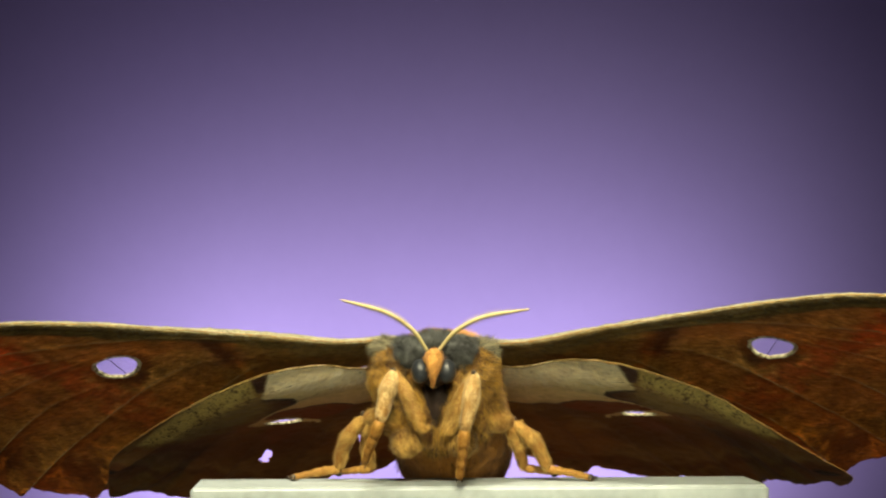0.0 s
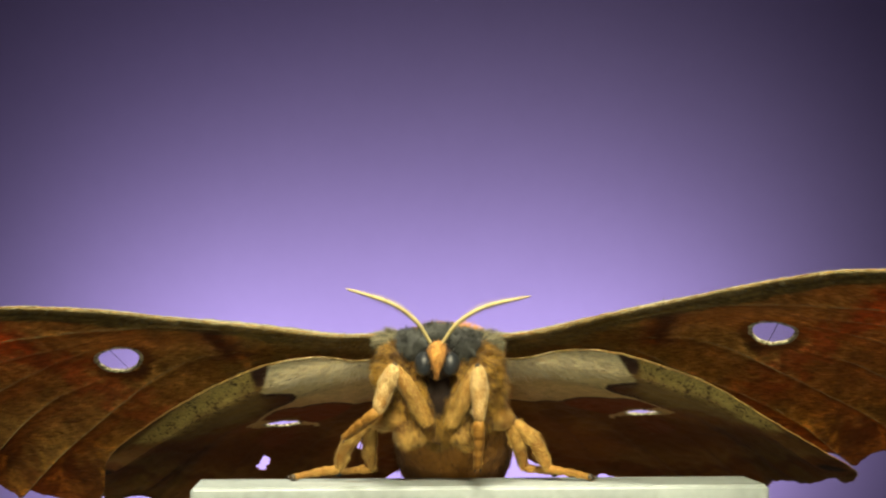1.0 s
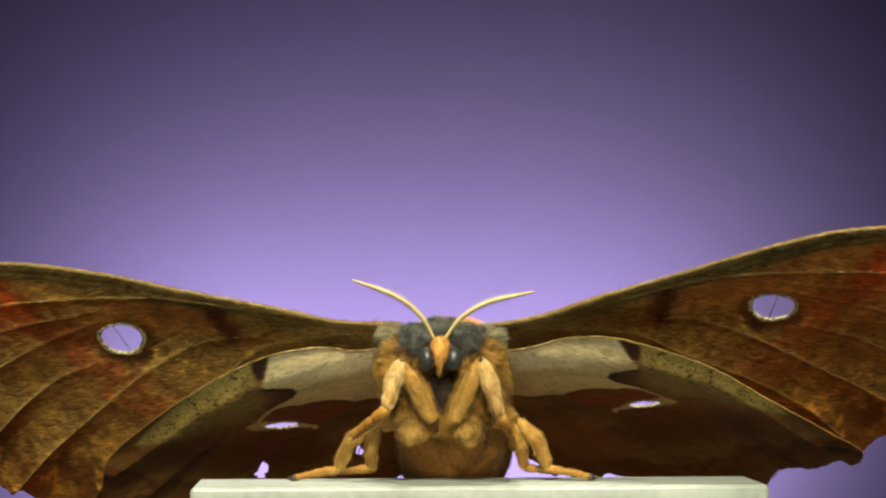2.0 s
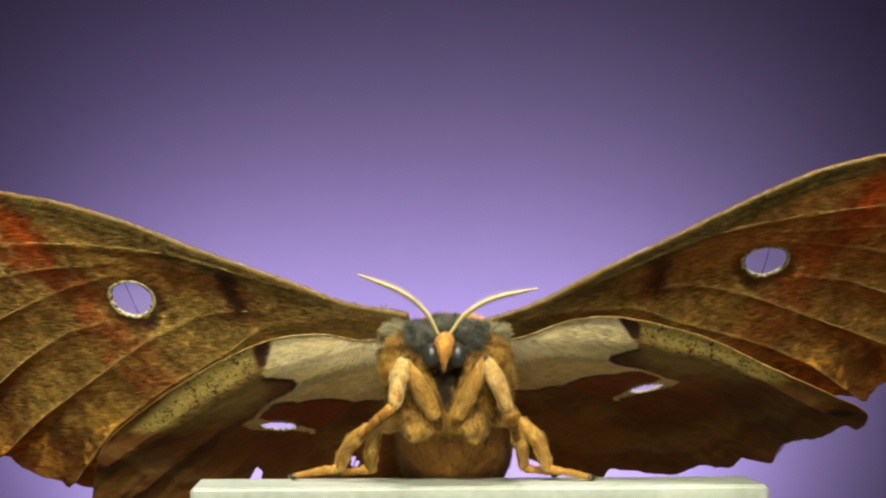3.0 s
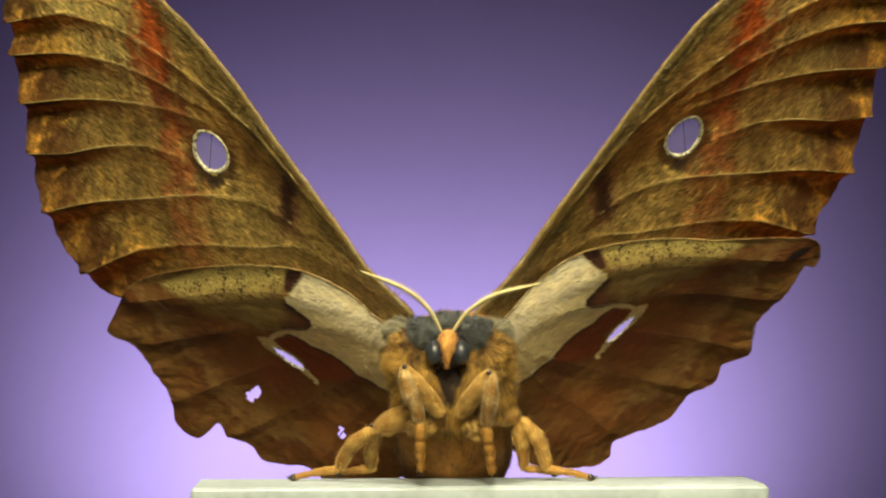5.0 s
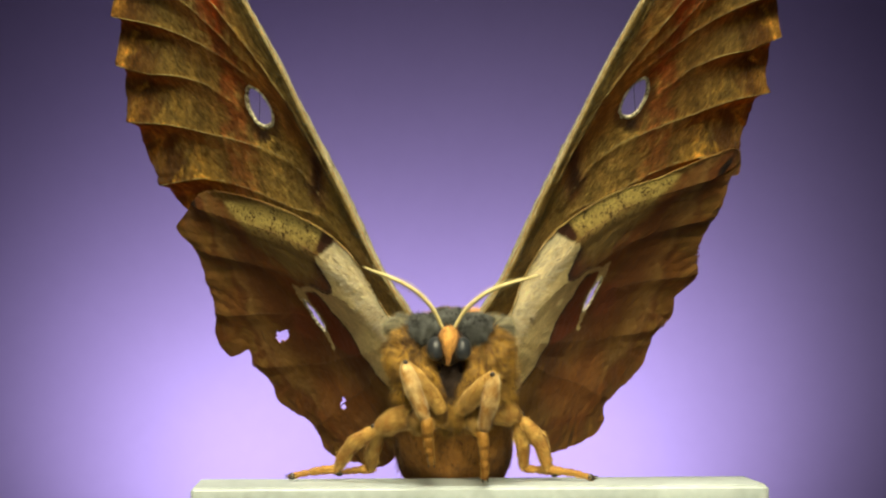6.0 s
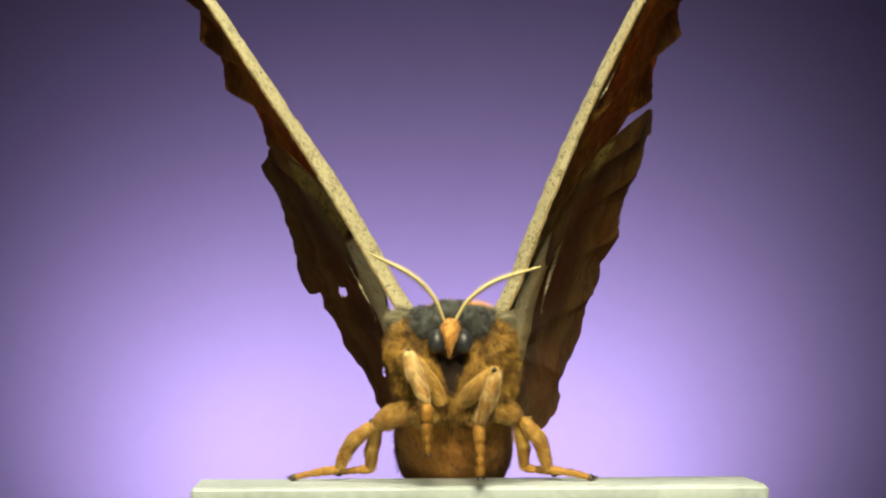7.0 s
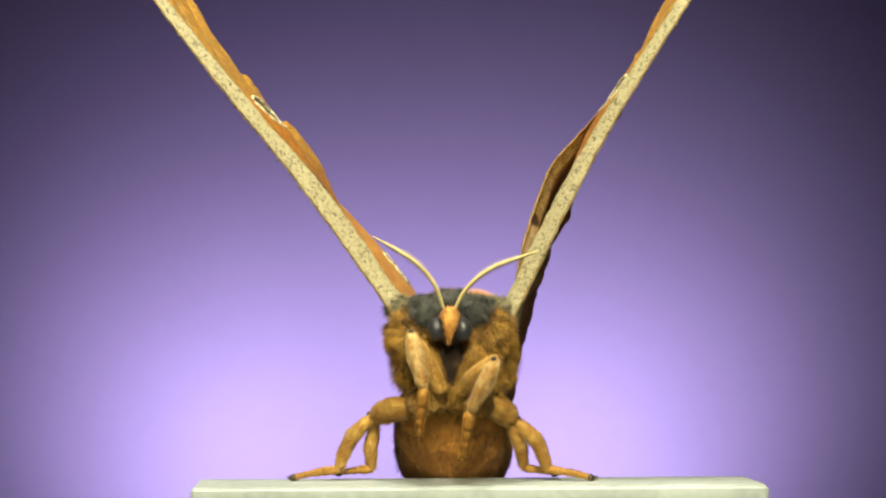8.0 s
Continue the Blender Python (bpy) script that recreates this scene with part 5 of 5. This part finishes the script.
    walk(rear_l[2], [
        (0, pose(0.00137, 0.00532, -0.00413, 12.3, -7.2, -1.4)),
        (1, pose(-0.00124, 0.00545, -0.00482, 9.9, 15.9, 7.7)),
        (2.5, pose(-0.00136, 0.00539, -0.00585, 5.0, 17.4, 6.6)),
        (3.5, pose(-0.00258, 0.00497, -0.00531, 1.0, 28.3, 7.4)),
        (4.5, pose(-0.00262, 0.00494, -0.00550, 0.1, 28.6, 6.9)),
        (5.1, pose(-0.00291, 0.00478, -0.00545, -2.0, 31.3, 6.2)),
        (6.5, pose(-0.00298, 0.00468, -0.00592, -6.5, 32.2, 3.9)),
        (7, pose(-0.00189, 0.00511, -0.00650, -5.5, 22.9, 3.7)),
        (7.5, pose(-0.00071, 0.00522, -0.00710, -7.9, 14.0, 2.4)),
        (8, pose(0.00193, 0.00475, -0.00745, -14.8, -6.0, 2.0)),
    ])
    walk(rear_r[0], [
        (0, pose(0.00368, 0.00133, 0.00621, -90.6, -4.4, 55.5)),
        (1, pose(0.00354, 0.00144, 0.00666, -87.2, -5.9, 59.0)),
        (2.5, pose(0.00381, 0.00130, 0.00705, -85.3, -7.9, 64.1)),
        (3.5, pose(0.00369, 0.00124, 0.00719, -86.3, -11.6, 73.8)),
        (4.5, pose(0.00392, 0.00124, 0.00727, -84.8, -10.0, 69.5)),
        (5.1, pose(0.00400, 0.00126, 0.00736, -82.9, -8.8, 66.5)),
        (6.5, pose(0.00427, 0.00118, 0.00771, -78.5, -8.4, 65.3)),
        (7, pose(0.00433, 0.00117, 0.00798, -75.1, -8.1, 64.7)),
        (7.5, pose(0.00438, 0.00116, 0.00832, -69.1, -6.4, 60.4)),
        (8, pose(0.00442, 0.00118, 0.00872, -61.1, -4.2, 55.0)),
    ])
    walk(rear_r[1], [
        (0, pose(0.00000, 0.00000, -0.00460, 88.6, -27.8, -27.0)),
        (1, pose(-0.00000, 0.00000, -0.00460, 81.2, -25.0, -18.9)),
        (2.5, pose(-0.00000, 0.00000, -0.00460, 80.1, -19.2, -11.9)),
        (3.5, pose(0.00000, 0.00000, -0.00460, 77.4, -6.2, -2.0)),
        (4.5, pose(0.00000, 0.00000, -0.00460, 79.0, -12.0, -5.7)),
        (5.1, pose(0.00000, 0.00000, -0.00460, 78.6, -16.1, -8.1)),
        (6.5, pose(-0.00000, 0.00000, -0.00460, 76.6, -18.4, -7.8)),
        (7, pose(0.00000, -0.00000, -0.00460, 73.1, -19.4, -6.7)),
        (7.5, pose(0.00000, 0.00000, -0.00460, 67.0, -26.4, -7.3)),
        (8, pose(-0.00000, 0.00000, -0.00460, 56.7, -35.1, -5.5)),
    ])
    walk(rear_r[2], [
        (0, pose(0.00274, 0.00522, -0.00473, 18.8, -25.8, -14.4)),
        (1, pose(0.00225, 0.00539, -0.00542, 13.9, -23.2, -11.0)),
        (2.5, pose(0.00153, 0.00562, -0.00556, 10.3, -18.4, -8.0)),
        (3.5, pose(0.00034, 0.00575, -0.00588, 8.6, -8.8, -4.6)),
        (4.5, pose(0.00081, 0.00574, -0.00570, 8.3, -13.2, -5.8)),
        (5.1, pose(0.00113, 0.00568, -0.00572, 7.2, -16.4, -6.4)),
        (6.5, pose(0.00120, 0.00563, -0.00590, 2.9, -18.1, -5.4)),
        (7, pose(0.00123, 0.00554, -0.00622, -0.5, -18.9, -4.4)),
        (7.5, pose(0.00171, 0.00526, -0.00666, -6.1, -23.9, -2.6)),
        (8, pose(0.00233, 0.00473, -0.00725, -14.3, -29.8, 1.3)),
    ])


motions()
